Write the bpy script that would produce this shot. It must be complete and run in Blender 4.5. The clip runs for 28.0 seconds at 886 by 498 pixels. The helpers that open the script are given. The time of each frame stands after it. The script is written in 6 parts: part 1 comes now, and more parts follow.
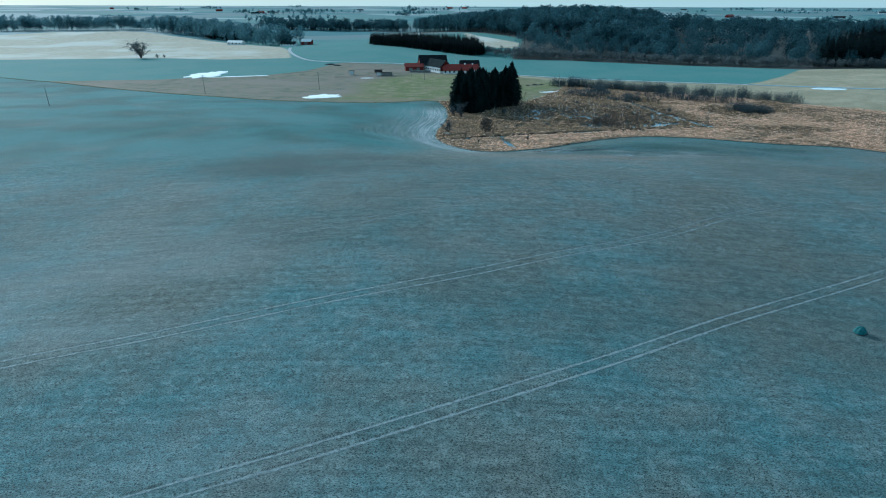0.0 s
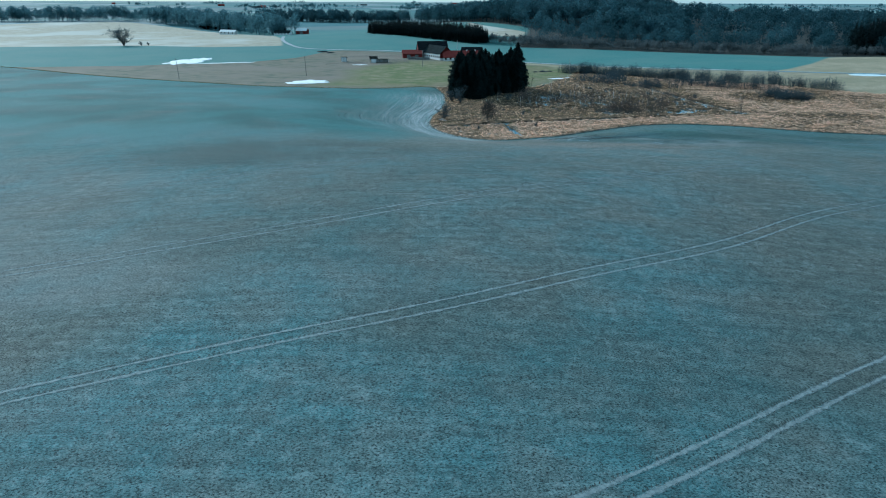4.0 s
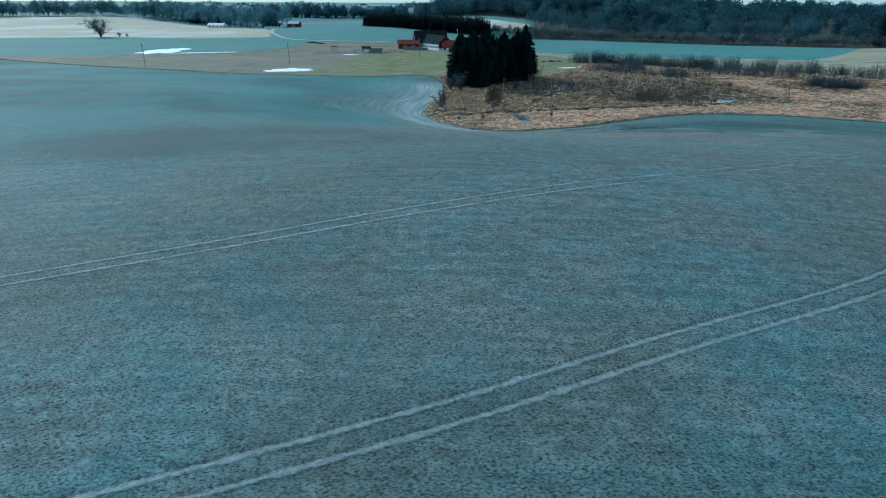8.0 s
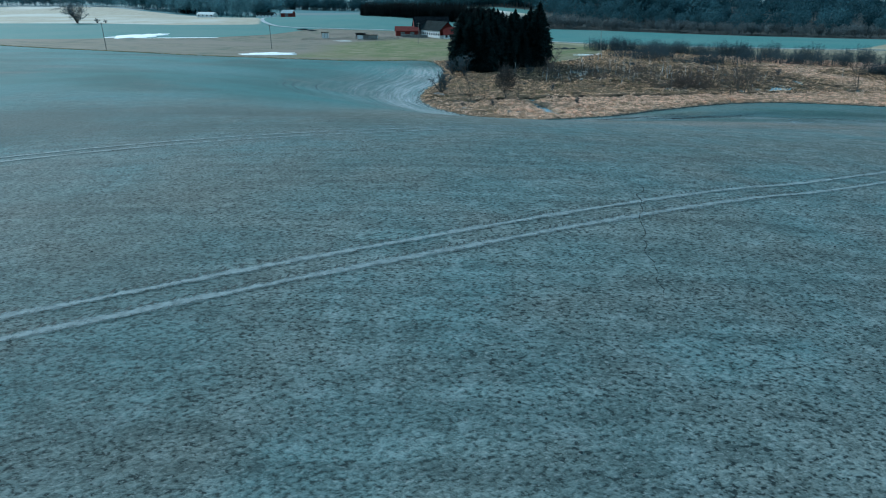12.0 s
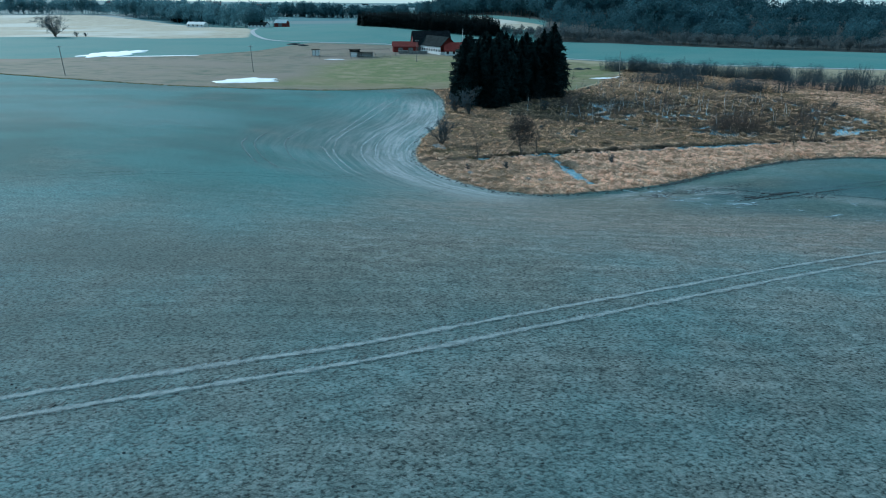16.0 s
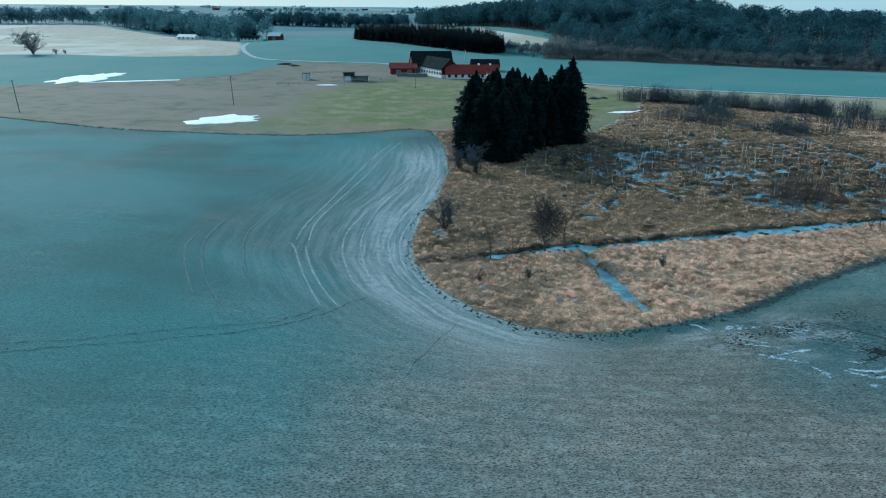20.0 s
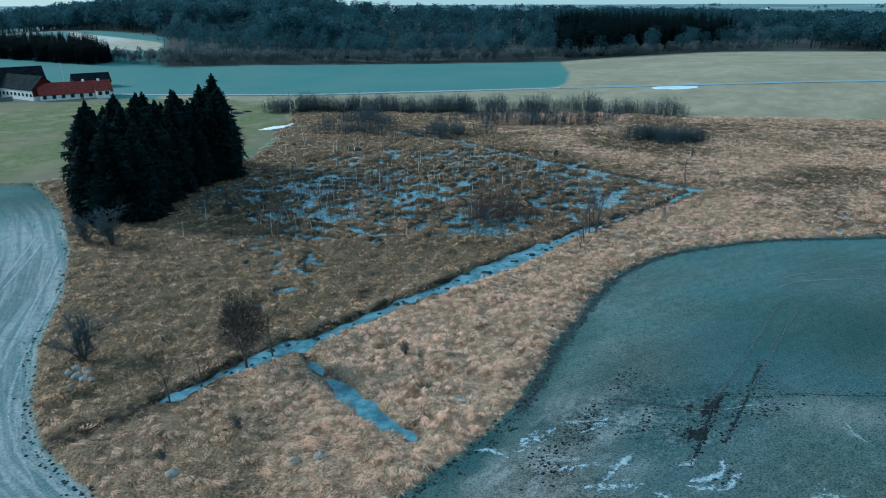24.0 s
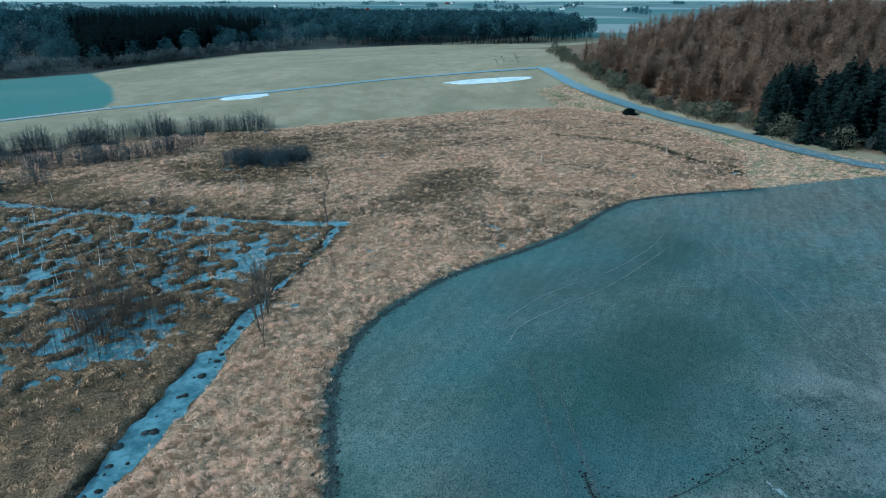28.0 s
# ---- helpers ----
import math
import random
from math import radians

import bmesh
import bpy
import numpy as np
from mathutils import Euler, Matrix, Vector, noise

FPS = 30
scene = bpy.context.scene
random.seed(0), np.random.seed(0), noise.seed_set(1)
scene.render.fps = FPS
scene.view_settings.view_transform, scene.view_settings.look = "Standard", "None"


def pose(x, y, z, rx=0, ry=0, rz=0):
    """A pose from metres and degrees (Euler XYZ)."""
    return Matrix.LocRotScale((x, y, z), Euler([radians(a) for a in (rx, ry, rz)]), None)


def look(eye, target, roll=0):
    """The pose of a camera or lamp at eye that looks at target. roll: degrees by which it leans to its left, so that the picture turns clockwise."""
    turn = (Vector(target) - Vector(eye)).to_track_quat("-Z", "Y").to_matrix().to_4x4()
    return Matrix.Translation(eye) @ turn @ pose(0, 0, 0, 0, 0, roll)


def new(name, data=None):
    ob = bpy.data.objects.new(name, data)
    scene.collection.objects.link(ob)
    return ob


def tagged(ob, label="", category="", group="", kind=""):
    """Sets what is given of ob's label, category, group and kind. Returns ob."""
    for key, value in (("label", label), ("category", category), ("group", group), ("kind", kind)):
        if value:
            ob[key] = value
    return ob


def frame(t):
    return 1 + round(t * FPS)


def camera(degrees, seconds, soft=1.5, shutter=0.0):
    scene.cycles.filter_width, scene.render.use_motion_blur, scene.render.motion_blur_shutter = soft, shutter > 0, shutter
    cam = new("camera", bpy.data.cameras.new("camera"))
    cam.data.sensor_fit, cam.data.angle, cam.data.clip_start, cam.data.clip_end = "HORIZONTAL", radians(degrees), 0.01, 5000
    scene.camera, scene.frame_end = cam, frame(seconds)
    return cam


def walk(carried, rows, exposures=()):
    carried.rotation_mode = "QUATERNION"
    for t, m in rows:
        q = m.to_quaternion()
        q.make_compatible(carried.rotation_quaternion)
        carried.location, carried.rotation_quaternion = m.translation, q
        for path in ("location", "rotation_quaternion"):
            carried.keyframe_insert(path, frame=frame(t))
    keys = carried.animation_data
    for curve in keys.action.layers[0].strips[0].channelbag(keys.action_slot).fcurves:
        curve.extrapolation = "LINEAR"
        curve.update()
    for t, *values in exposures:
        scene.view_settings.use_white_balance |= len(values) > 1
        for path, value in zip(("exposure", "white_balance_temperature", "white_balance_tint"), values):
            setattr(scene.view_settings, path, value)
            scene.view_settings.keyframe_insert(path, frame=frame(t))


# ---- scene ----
cam = camera(65.87, 28.0, 1.05)
# seconds, eye (m), heading, pitch and lean (degrees)
PATH = [
    (0.0, 0.00, 0.00, 43.96, -0.00, -20.02, 0.17),
    (1.0, 0.88, 7.65, 41.63, 0.06, -20.05, 0.18),
    (2.0, 1.67, 15.33, 39.33, 0.16, -20.14, 0.20),
    (3.0, 2.36, 23.06, 37.08, 0.25, -20.20, 0.20),
    (3.5, 2.66, 26.96, 35.97, 0.34, -20.22, 0.20),
    (5.5, 3.56, 42.83, 31.55, 0.47, -20.22, 0.25),
    (6.0, 3.64, 46.88, 30.44, 0.51, -20.23, 0.25),
    (6.5, 3.64, 50.96, 29.32, 0.51, -20.21, 0.25),
    (7.0, 3.61, 55.04, 28.21, 0.47, -20.14, 0.25),
    (7.5, 3.57, 59.14, 27.11, 0.41, -20.10, 0.26),
    (8.0, 3.54, 63.26, 26.01, 0.40, -20.08, 0.29),
    (8.5, 3.54, 67.38, 24.90, 0.40, -20.06, 0.37),
    (9.0, 3.54, 71.51, 23.78, 0.43, -20.02, 0.47),
    (9.5, 3.54, 75.64, 22.63, 0.42, -19.98, 0.56),
    (10.0, 3.54, 79.74, 21.48, 0.43, -19.94, 0.65),
    (10.5, 3.55, 83.79, 20.37, 0.48, -19.89, 0.71),
    (11.0, 3.56, 87.75, 19.29, 0.47, -19.96, 0.74),
    (11.5, 3.59, 91.62, 18.37, 0.45, -20.08, 0.72),
    (13.5, 3.84, 107.19, 18.39, 0.56, -20.33, 0.59),
    (14.0, 3.79, 111.08, 19.05, 0.62, -20.26, 0.58),
    (14.5, 3.71, 114.97, 19.91, 0.60, -20.14, 0.57),
    (15.0, 3.60, 118.82, 20.91, 0.59, -20.07, 0.57),
    (15.5, 3.48, 122.64, 21.98, 0.62, -20.02, 0.55),
    (16.0, 3.35, 126.40, 23.08, 0.60, -20.00, 0.54),
    (16.5, 3.22, 130.09, 24.16, 0.62, -19.97, 0.51),
    (17.0, 3.11, 133.73, 25.19, 0.59, -19.97, 0.49),
    (17.5, 3.01, 137.31, 26.18, 0.65, -19.90, 0.48),
    (18.0, 2.92, 140.84, 27.08, 0.64, -19.84, 0.49),
    (18.5, 2.84, 144.32, 27.90, 0.68, -19.74, 0.51),
    (19.0, 2.75, 147.75, 28.59, 0.65, -19.64, 0.52),
    (19.5, 2.63, 151.15, 29.13, 0.61, -19.61, 0.51),
    (20.0, 2.50, 154.51, 29.52, 0.64, -19.77, 0.48),
    (20.5, 2.35, 157.86, 29.83, 0.53, -19.99, 0.44),
    (22.5, 2.27, 171.21, 30.64, -13.38, -19.82, 0.22),
    (23.0, 2.51, 174.60, 30.80, -18.79, -19.89, 0.07),
    (23.5, 2.85, 178.02, 30.98, -24.25, -19.96, -0.06),
    (24.0, 3.33, 181.47, 31.16, -29.35, -19.99, -0.18),
    (24.5, 4.00, 184.91, 31.33, -34.42, -20.03, -0.27),
    (25.0, 4.86, 188.32, 31.50, -39.46, -20.08, -0.32),
    (25.5, 5.94, 191.71, 31.69, -44.16, -20.16, -0.35),
    (26.0, 7.23, 195.06, 31.88, -48.61, -20.21, -0.34),
    (26.5, 8.67, 198.38, 32.06, -53.01, -20.24, -0.29),
    (27.0, 10.21, 201.66, 32.23, -57.58, -20.27, -0.20),
    (27.5, 11.74, 204.94, 32.41, -62.10, -20.27, -0.12),
    (28.0, 13.27, 208.22, 32.59, -66.86, -20.26, -0.04),
]
# exposure in stops, white balance in kelvin and tint
GRADE = [(0.0, 0.2, 5260, -2), (28.0, 0.2, 5260, -2)]
walk(cam, exposures=GRADE, rows=[(t, pose(x, y, z, 90 + p, 0, h) @ pose(0, 0, 0, 0, 0, r)) for t, x, y, z, h, p, r in PATH])

# ---- light -------------------------------------------------------------------
SUN_EL, SUN_AZ = 26.0, -45.0     # degrees; azimuth clockwise from +y
world = bpy.data.worlds.new("overcast_sky")
scene.world = world
world.use_nodes = True
wn, wl = world.node_tree.nodes, world.node_tree.links
sky = wn.new("ShaderNodeTexSky")
sky.sky_type, sky.sun_disc = "NISHITA", False
sky.sun_elevation, sky.sun_rotation = radians(SUN_EL), radians(SUN_AZ)
sky.air_density, sky.dust_density, sky.ozone_density = 1.0, 0.4, 4.0
veil = wn.new("ShaderNodeMix")
veil.data_type = "RGBA"
veil.inputs[0].default_value = 0.72
veil.inputs[7].default_value = (2.9, 4.3, 4.75, 1)      # thin bright cloud over the whole sky
wl.new(sky.outputs[0], veil.inputs[6])
wl.new(veil.outputs[2], wn["Background"].inputs[0])
wn["Background"].inputs[1].default_value = 0.125
sun_data = bpy.data.lights.new("sun", "SUN")
sun_data.energy, sun_data.angle, sun_data.color = 3.2, radians(7), (1.0, 0.94, 0.86)
sun = new("sun", sun_data)
sun.matrix_world = look(Vector((math.sin(radians(SUN_AZ)) * 900, math.cos(radians(SUN_AZ)) * 900, 900 * math.tan(radians(SUN_EL)))), (0, 0, 0))

# ---- number helpers ----------------------------------------------------------
rng = np.random.default_rng(7)
TABLE = rng.random((256, 256))


def vnoise(x, y, size, seed=0):
    """Smooth value noise between 0 and 1 with cells of the given size in metres."""
    x, y = np.asarray(x, float) / size + seed * 17.3, np.asarray(y, float) / size + seed * 31.7
    i, j = np.floor(x).astype(int), np.floor(y).astype(int)
    u, v = x - i, y - j
    u, v = u * u * (3 - 2 * u), v * v * (3 - 2 * v)
    a, b = TABLE[i % 256, j % 256], TABLE[(i + 1) % 256, j % 256]
    c, d = TABLE[i % 256, (j + 1) % 256], TABLE[(i + 1) % 256, (j + 1) % 256]
    return (a * (1 - u) + b * u) * (1 - v) + (c * (1 - u) + d * u) * v


def fbm(x, y, size, octaves=3, seed=0):
    total, norm = 0.0, 0.0
    for k in range(octaves):
        total = total + vnoise(x, y, size / 2 ** k, seed + k) / 2 ** k
        norm += 1 / 2 ** k
    return total / norm


def smooth(a, b, v):
    t = np.clip((v - a) / (b - a), 0, 1)
    return t * t * (3 - 2 * t)


def line_dist(x, y, line, closed=False):
    x, y = np.asarray(x, float), np.asarray(y, float)
    d = np.full(x.shape, 1e9)
    pts = list(line) + ([line[0]] if closed else [])
    for a, b in zip(pts[:-1], pts[1:]):
        ex, ey = b[0] - a[0], b[1] - a[1]
        t = np.clip(((x - a[0]) * ex + (y - a[1]) * ey) / (ex * ex + ey * ey), 0, 1)
        d = np.minimum(d, np.hypot(x - a[0] - t * ex, y - a[1] - t * ey))
    return d


def signed(x, y, poly):
    """Distance to a closed outline, positive inside."""
    x, y = np.asarray(x, float), np.asarray(y, float)
    inside = np.zeros(x.shape, bool)
    for a, b in zip(poly, poly[1:] + poly[:1]):
        cross = (a[1] > y) != (b[1] > y)
        at = a[0] + (y - a[1]) / (b[1] - a[1] + 1e-12) * (b[0] - a[0])
        inside ^= cross & (x < at)
    d = line_dist(x, y, poly, True)
    return np.where(inside, d, -d)


def spline(pts, step=1.0):
    """Catmull-Rom through plan points, sampled about every step metres."""
    p = [Vector(q) for q in pts]
    p = [2 * p[0] - p[1]] + p + [2 * p[-1] - p[-2]]
    out = []
    for a, b, c, d in zip(p[:-3], p[1:-2], p[2:-1], p[3:]):
        n = max(1, int((c - b).length / step))
        for k in range(n):
            t = k / n
            out.append(0.5 * (2 * b + (c - a) * t + (2 * a - 5 * b + 4 * c - d) * t * t + (3 * b - a - 3 * c + d) * t ** 3))
    out.append(p[-2])
    return [(q[0], q[1]) for q in out]


# ---- the plan ----------------------------------------------------------------
EDGE = [(-2.5, 331), (1.3, 309), (1.9, 286), (0.3, 268), (-2.2, 256), (-2.7, 245), (-2.2, 236.4), (1.0, 228.2), (5.2, 222.1), (10.5, 217.8),
        (14.8, 216.6), (19.2, 217), (26.0, 219.4), (32.5, 222.2), (38.5, 226.3), (43.3, 229.9), (52.6, 236), (61.8, 241), (71.5, 243.4),
        (80, 242.8), (91.5, 240.0), (103, 234.4), (113.5, 230.2), (125.5, 227.6), (134.8, 224), (142.2, 217), (152.2, 203.8)]
WET = EDGE + [(168, 205), (185.5, 207.5), (214, 223), (231, 241), (238, 260), (222, 282), (196, 303), (170, 323), (147, 348), (100, 380), (76, 404),
              (68, 396), (62, 376), (51, 354), (39, 333), (20, 340)]
NORTH = [(-600, 620), (-330, 460), (-242, 411), (-221, 400), (-155, 357), (-118, 335.5), (-81, 319), (-60, 316), (-46, 316), (-33, 318), (-20, 325), (-9, 333)]
FIELD = [(-900, -600), (-900, 620)] + NORTH + EDGE + [(160.8, 191.7), (166.3, 180), (178, 160), (205, 110), (260, 0), (320, -600)]
ROUGH = NORTH[2:] + [(-2.5, 331), (38, 333), (51, 354), (62, 376), (66, 398), (58, 430), (20, 455), (-10, 480), (-30, 512), (-72, 521), (-79, 515), (-92, 471), (-116, 440), (-154, 428), (-170, 417), (-230, 408)]
MEADOW = [(-52, 326), (-44, 362), (-48, 400), (-38, 430), (-20, 455), (10, 452), (40, 440), (60, 425), (72, 410), (62, 376), (50, 352), (38, 332), (-4, 334), (-20, 327)]
STUBBLE = [(-420, 545), (-257, 558), (-218, 558), (-170, 544), (-119, 552), (-135, 620), (-155, 675), (-220, 760), (-310, 868), (-418, 969), (-520, 950), (-640, 780)]
PALE = [(37, 453), (80, 428), (114, 412), (142, 397.5), (165, 386), (179, 395.5), (205, 425), (242, 478), (300, 495), (375, 500), (640, 400), (640, 230), (330, 200), (230, 170), (166, 180), (150, 200), (130, 230), (60, 380), (36, 440)]
CLEARING = [(22, 804), (34, 745), (46, 717), (61, 685), (72, 667), (64, 624), (40, 633), (30, 662), (24, 722)]
DRY_EAST = [(150, 206), (164, 184), (172, 172), (184, 186), (199, 206), (221, 228), (241, 247), (264, 263), (250, 275), (236, 262), (228, 241), (212, 224), (185, 208), (168, 205)]
LITTER = [(352, 300), (300, 277), (268, 259), (246, 240), (229, 222), (213, 207), (199, 192), (186, 178), (180, 120), (260, 40), (480, 40), (540, 300), (420, 350)]
DRAIN = [(190, 252), (188.7, 240), (187.5, 232), (183.6, 225.2), (172.6, 215.4), (169, 208), (161, 205.5)]
SCRUB = [(78, 700), (68, 640), (56, 585), (54, 549), (96, 543.5), (156, 520.5), (201, 501.5), (243, 479), (300, 487), (375, 485), (470, 440), (620, 400), (950, 400), (1150, 900), (700, 1200), (100, 1200), (-60, 1020), (-12, 862), (40, 772)]
ROAD = [(-141, 655), (-131, 606), (-114.5, 559), (-98, 533), (-72, 524), (-30, 515.5), (5, 480), (37, 456.5), (80, 431.5), (114, 415.5), (142, 400.5), (168, 385.5), (197, 364), (229, 340), (246, 325.5), (262, 308.5), (274, 292), (281, 280.5)]
TRACK = [(281, 280.5), (265, 268), (252, 254.5), (236, 236.5), (224.5, 226), (213.7, 215.5), (200, 204), (189.5, 195.6), (180, 187), (173.4, 179), (167, 160), (165, 130), (175, 60)]
DITCH = [(-1.2, 236.2), (3.7, 237.4), (8.3, 239.0), (14.7, 241.4), (20.4, 242.5), (27.5, 244.7), (35.8, 247.0), (45.1, 249.5), (53.0, 251.3), (61.2, 253.8), (66.5, 255.8), (75.6, 258.0), (86.3, 260.2), (92.8, 261.2), (103, 264.8)]
DITCH_NORTH = [(103, 264.8), (101.4, 269), (99.6, 275), (98.0, 281.5), (95.6, 292), (93.4, 299.5), (92.6, 307), (90.8, 317.5), (89.8, 326), (87.5, 336), (79, 352), (69, 352)]
DITCH_BRANCH = [(20.6, 242.0), (21.0, 236.1), (22.0, 230.7), (23.3, 225.2), (23.9, 223.2)]
DITCH_FAR = [(76, 392), (99, 376), (128, 358), (150, 344), (166, 324)]
# pools: centre, half lengths, turn in degrees
POOLS = [(39, 300, 10, 8.5, 0), (28, 279, 2.6, 1.6, 0), (28.5, 272, 2.6, 1.3, 0), (29.5, 265, 2.8, 1.7, 0), (23, 256.5, 1.7, 1.0, 20), (36, 276.5, 3.2, 1.4, 0),
         (43.5, 273.5, 4.2, 1.9, 0), (52, 275.5, 4.5, 2.3, 0), (60, 269, 7.5, 5, 0), (73, 272, 4.6, 3.4, 30), (84, 268.5, 10, 3.4, 10), (92, 281, 4, 2.4, 30),
         (79, 404, 10, 4.5, -30), (81, 366, 8, 3.5, -10), (89, 340, 7, 5, 0), (136, 302.5, 8, 4, -20), (163.5, 206.5, 2.6, 1.4, 30), (66, 300, 12, 4, 0), (52, 287, 13, 4.5, 0), (75, 288, 9, 4, 0)]
# hills: centre, spread, height
HILLS = [(5, 140, 38, 36, 4.23), (-40, 105, 60, 55, 3.78), (-45, 205, 35, 35, 2.81), (70, 160, 55, 45, 4.44), (-140, 230, 90, 70, 5.8), (70, 70, 50, 45, -1.08),
         (310, 340, 90, 80, 6.95), (-240, 560, 120, 90, 1.01), (-50, 640, 110, 80, 4.18), (5, 55, 50, 40, 4.72), (165, 390, 60, 50, 0.57)]
FAR_HILLS = [(140, 850, 115, 115, 18), (470, 770, 230, 130, 10), (385, 165, 85, 75, 26), (-450, 1000, 200, 90, 5)]
WATER_Z = -1.86


def land(x, y):
    """Height of the land without its small relief."""
    x, y = np.asarray(x, float), np.asarray(y, float)
    rise = 1 - np.exp(-(np.maximum(-signed(x, y, WET), 0) / 22) ** 1.3)
    z = np.full(x.shape, -1.7)
    for a, b, s, r, h in HILLS:
        z = z + rise * h * np.exp(-((x - a) / s) ** 2 / 2 - ((y - b) / r) ** 2 / 2)
    for a, b, s, r, h in FAR_HILLS:
        z = z + h * rise * np.exp(-((x - a) / s) ** 2 / 2 - ((y - b) / r) ** 2 / 2)
    return z


def pool_depth(x, y):
    """0 on dry land, up to 1 in ditches and pools."""
    x, y = np.asarray(x, float), np.asarray(y, float)
    wob = (fbm(x, y, 3.0, 3, 5) - 0.5)
    d = np.zeros(x.shape)
    wide = np.interp(x, (5, 9, 14, 18.5, 20.5, 23, 37, 44, 60.5, 62, 64, 70, 73, 103), (-0.6, 0.2, 0.5, 1.0, 1.5, 0.8, 0.6, 1.4, 1.5, 0.2, 0.9, 0.8, -0.1, 0.0))
    for line, half, rag in ((DITCH, wide, 1.5), (DITCH_NORTH, 0.75, 2.4), (DITCH_BRANCH, 0.35, 1.0), (DITCH_FAR, 0.6, 2.8)):
        d = np.maximum(d, smooth(half + 0.9, half - 0.7, line_dist(x, y, line) + rag * wob))
    for a, b, p, q, turn in POOLS:
        c, s = math.cos(radians(turn)), math.sin(radians(turn))
        u, v = ((x - a) * c + (y - b) * s) / p, (-(x - a) * s + (y - b) * c) / q
        d = np.maximum(d, smooth(1.15, 0.35, np.hypot(u, v) + 6.4 * (fbm(x, y, 1.5, 2, 9) - 0.41)))
    bog = smooth(1.1, 0.55, np.hypot((x - 62) / 44, (y - 294) / 36))
    return np.maximum(d, bog * smooth(0.545, 0.615, fbm(x, y, 1.5, 2, 14) + 0.16 * (vnoise(x, y, 14, 15) - 0.5)))


def ground_height(x, y):
    z = land(x, y)
    wet = smooth(-0.2, 1.5, signed(x, y, WET))
    bump = (fbm(x, y, 2.0, 3, 3) - 0.5) * 1.05 + (vnoise(x, y, 9, 4) - 0.5) * 0.3 + 0.22
    grove = smooth(9, 5, np.hypot((x - 19) / 2.2, (y - 312) / 1.9))
    z = z + wet * (bump * (1 - 0.5 * grove))
    z = z - wet * pool_depth(x, y) * 0.95
    return z


# ---- mesh helpers ------------------------------------------------------------
def np_mesh(name, verts, faces, mats=(), smooth_shade=False, index=None):
    """A mesh from arrays: verts (n, 3), faces (m, 3 or 4)."""
    verts, faces = np.asarray(verts, np.float32), np.asarray(faces, np.int32)
    me = bpy.data.meshes.new(name)
    k = faces.shape[1]
    me.vertices.add(len(verts))
    me.vertices.foreach_set("co", verts.ravel())
    me.loops.add(faces.size)
    me.loops.foreach_set("vertex_index", faces.ravel())
    me.polygons.add(len(faces))
    me.polygons.foreach_set("loop_start", np.arange(0, faces.size, k, dtype=np.int32))
    if index is not None:
        me.polygons.foreach_set("material_index", np.asarray(index, np.int32))
    if smooth_shade:
        me.polygons.foreach_set("use_smooth", np.ones(len(faces), bool))
    for m in mats:
        me.materials.append(m)
    me.update(calc_edges=True)
    return me


def part(name, bm, material, parent, label=""):
    """Links a bmesh as one mesh object under a thing or a part."""
    me = bpy.data.meshes.new(name)
    bm.to_mesh(me)
    bm.free()
    me.materials.append(material)
    ob = new(name, me)
    ob.parent = parent
    if label:
        tagged(ob, label)
    return ob


def mesh_part(name, me, parent, label=""):
    ob = new(name, me)
    ob.parent = parent
    if label:
        tagged(ob, label)
    return ob


def empty(name, m, label, category, group=""):
    ob = new(name)
    ob.matrix_world = m
    return tagged(ob, label, category, group)


def box(bm, x0, x1, y0, y1, z0, z1, bevel=0.0):
    """A box in a bmesh, with slightly eased edges."""
    vs = [bm.verts.new(c) for c in ((x0, y0, z0), (x1, y0, z0), (x1, y1, z0), (x0, y1, z0), (x0, y0, z1), (x1, y0, z1), (x1, y1, z1), (x0, y1, z1))]
    fs = [bm.faces.new([vs[i] for i in f]) for f in ((3, 2, 1, 0), (4, 5, 6, 7), (0, 1, 5, 4), (1, 2, 6, 5), (2, 3, 7, 6), (3, 0, 4, 7))]
    if bevel:
        bmesh.ops.bevel(bm, geom=list({e for f in fs for e in f.edges}), offset=bevel, segments=1, affect="EDGES")
    return bm


def boxes(*rows, bevel=0.0):
    bm = bmesh.new()
    for r in rows:
        box(bm, *r, bevel=bevel)
    return bm


class Soup:
    """Collects triangles for one mesh."""

    def __init__(self):
        self.v, self.f, self.m, self.n = [], [], [], 0

    def add(self, verts, faces, mat=0):
        self.v.append(np.asarray(verts, float))
        self.f.append(np.asarray(faces, int) + self.n)
        self.m.append(np.full(len(faces), mat))
        self.n += len(verts)

    def tube(self, a, b, ra, rb, sides=4, mat=0):
        a, b = np.asarray(a, float), np.asarray(b, float)
        d = b - a
        d = d / (np.linalg.norm(d) + 1e-9)
        u = np.cross(d, (0, 0, 1) if abs(d[2]) < 0.9 else (1, 0, 0))
        u = u / np.linalg.norm(u)
        w = np.cross(d, u)
        ang = np.arange(sides) * 2 * np.pi / sides
        ring = np.cos(ang)[:, None] * u + np.sin(ang)[:, None] * w
        verts = np.concatenate([a + ring * ra, b + ring * rb])
        i = np.arange(sides)
        j = (i + 1) % sides
        self.add(verts, np.concatenate([np.stack([i, j, j + sides], 1), np.stack([i, j + sides, i + sides], 1)]), mat)

    def mesh(self, name, mats, smooth_shade=False):
        return np_mesh(name, np.concatenate(self.v), np.concatenate(self.f), mats, smooth_shade, np.concatenate(self.m))

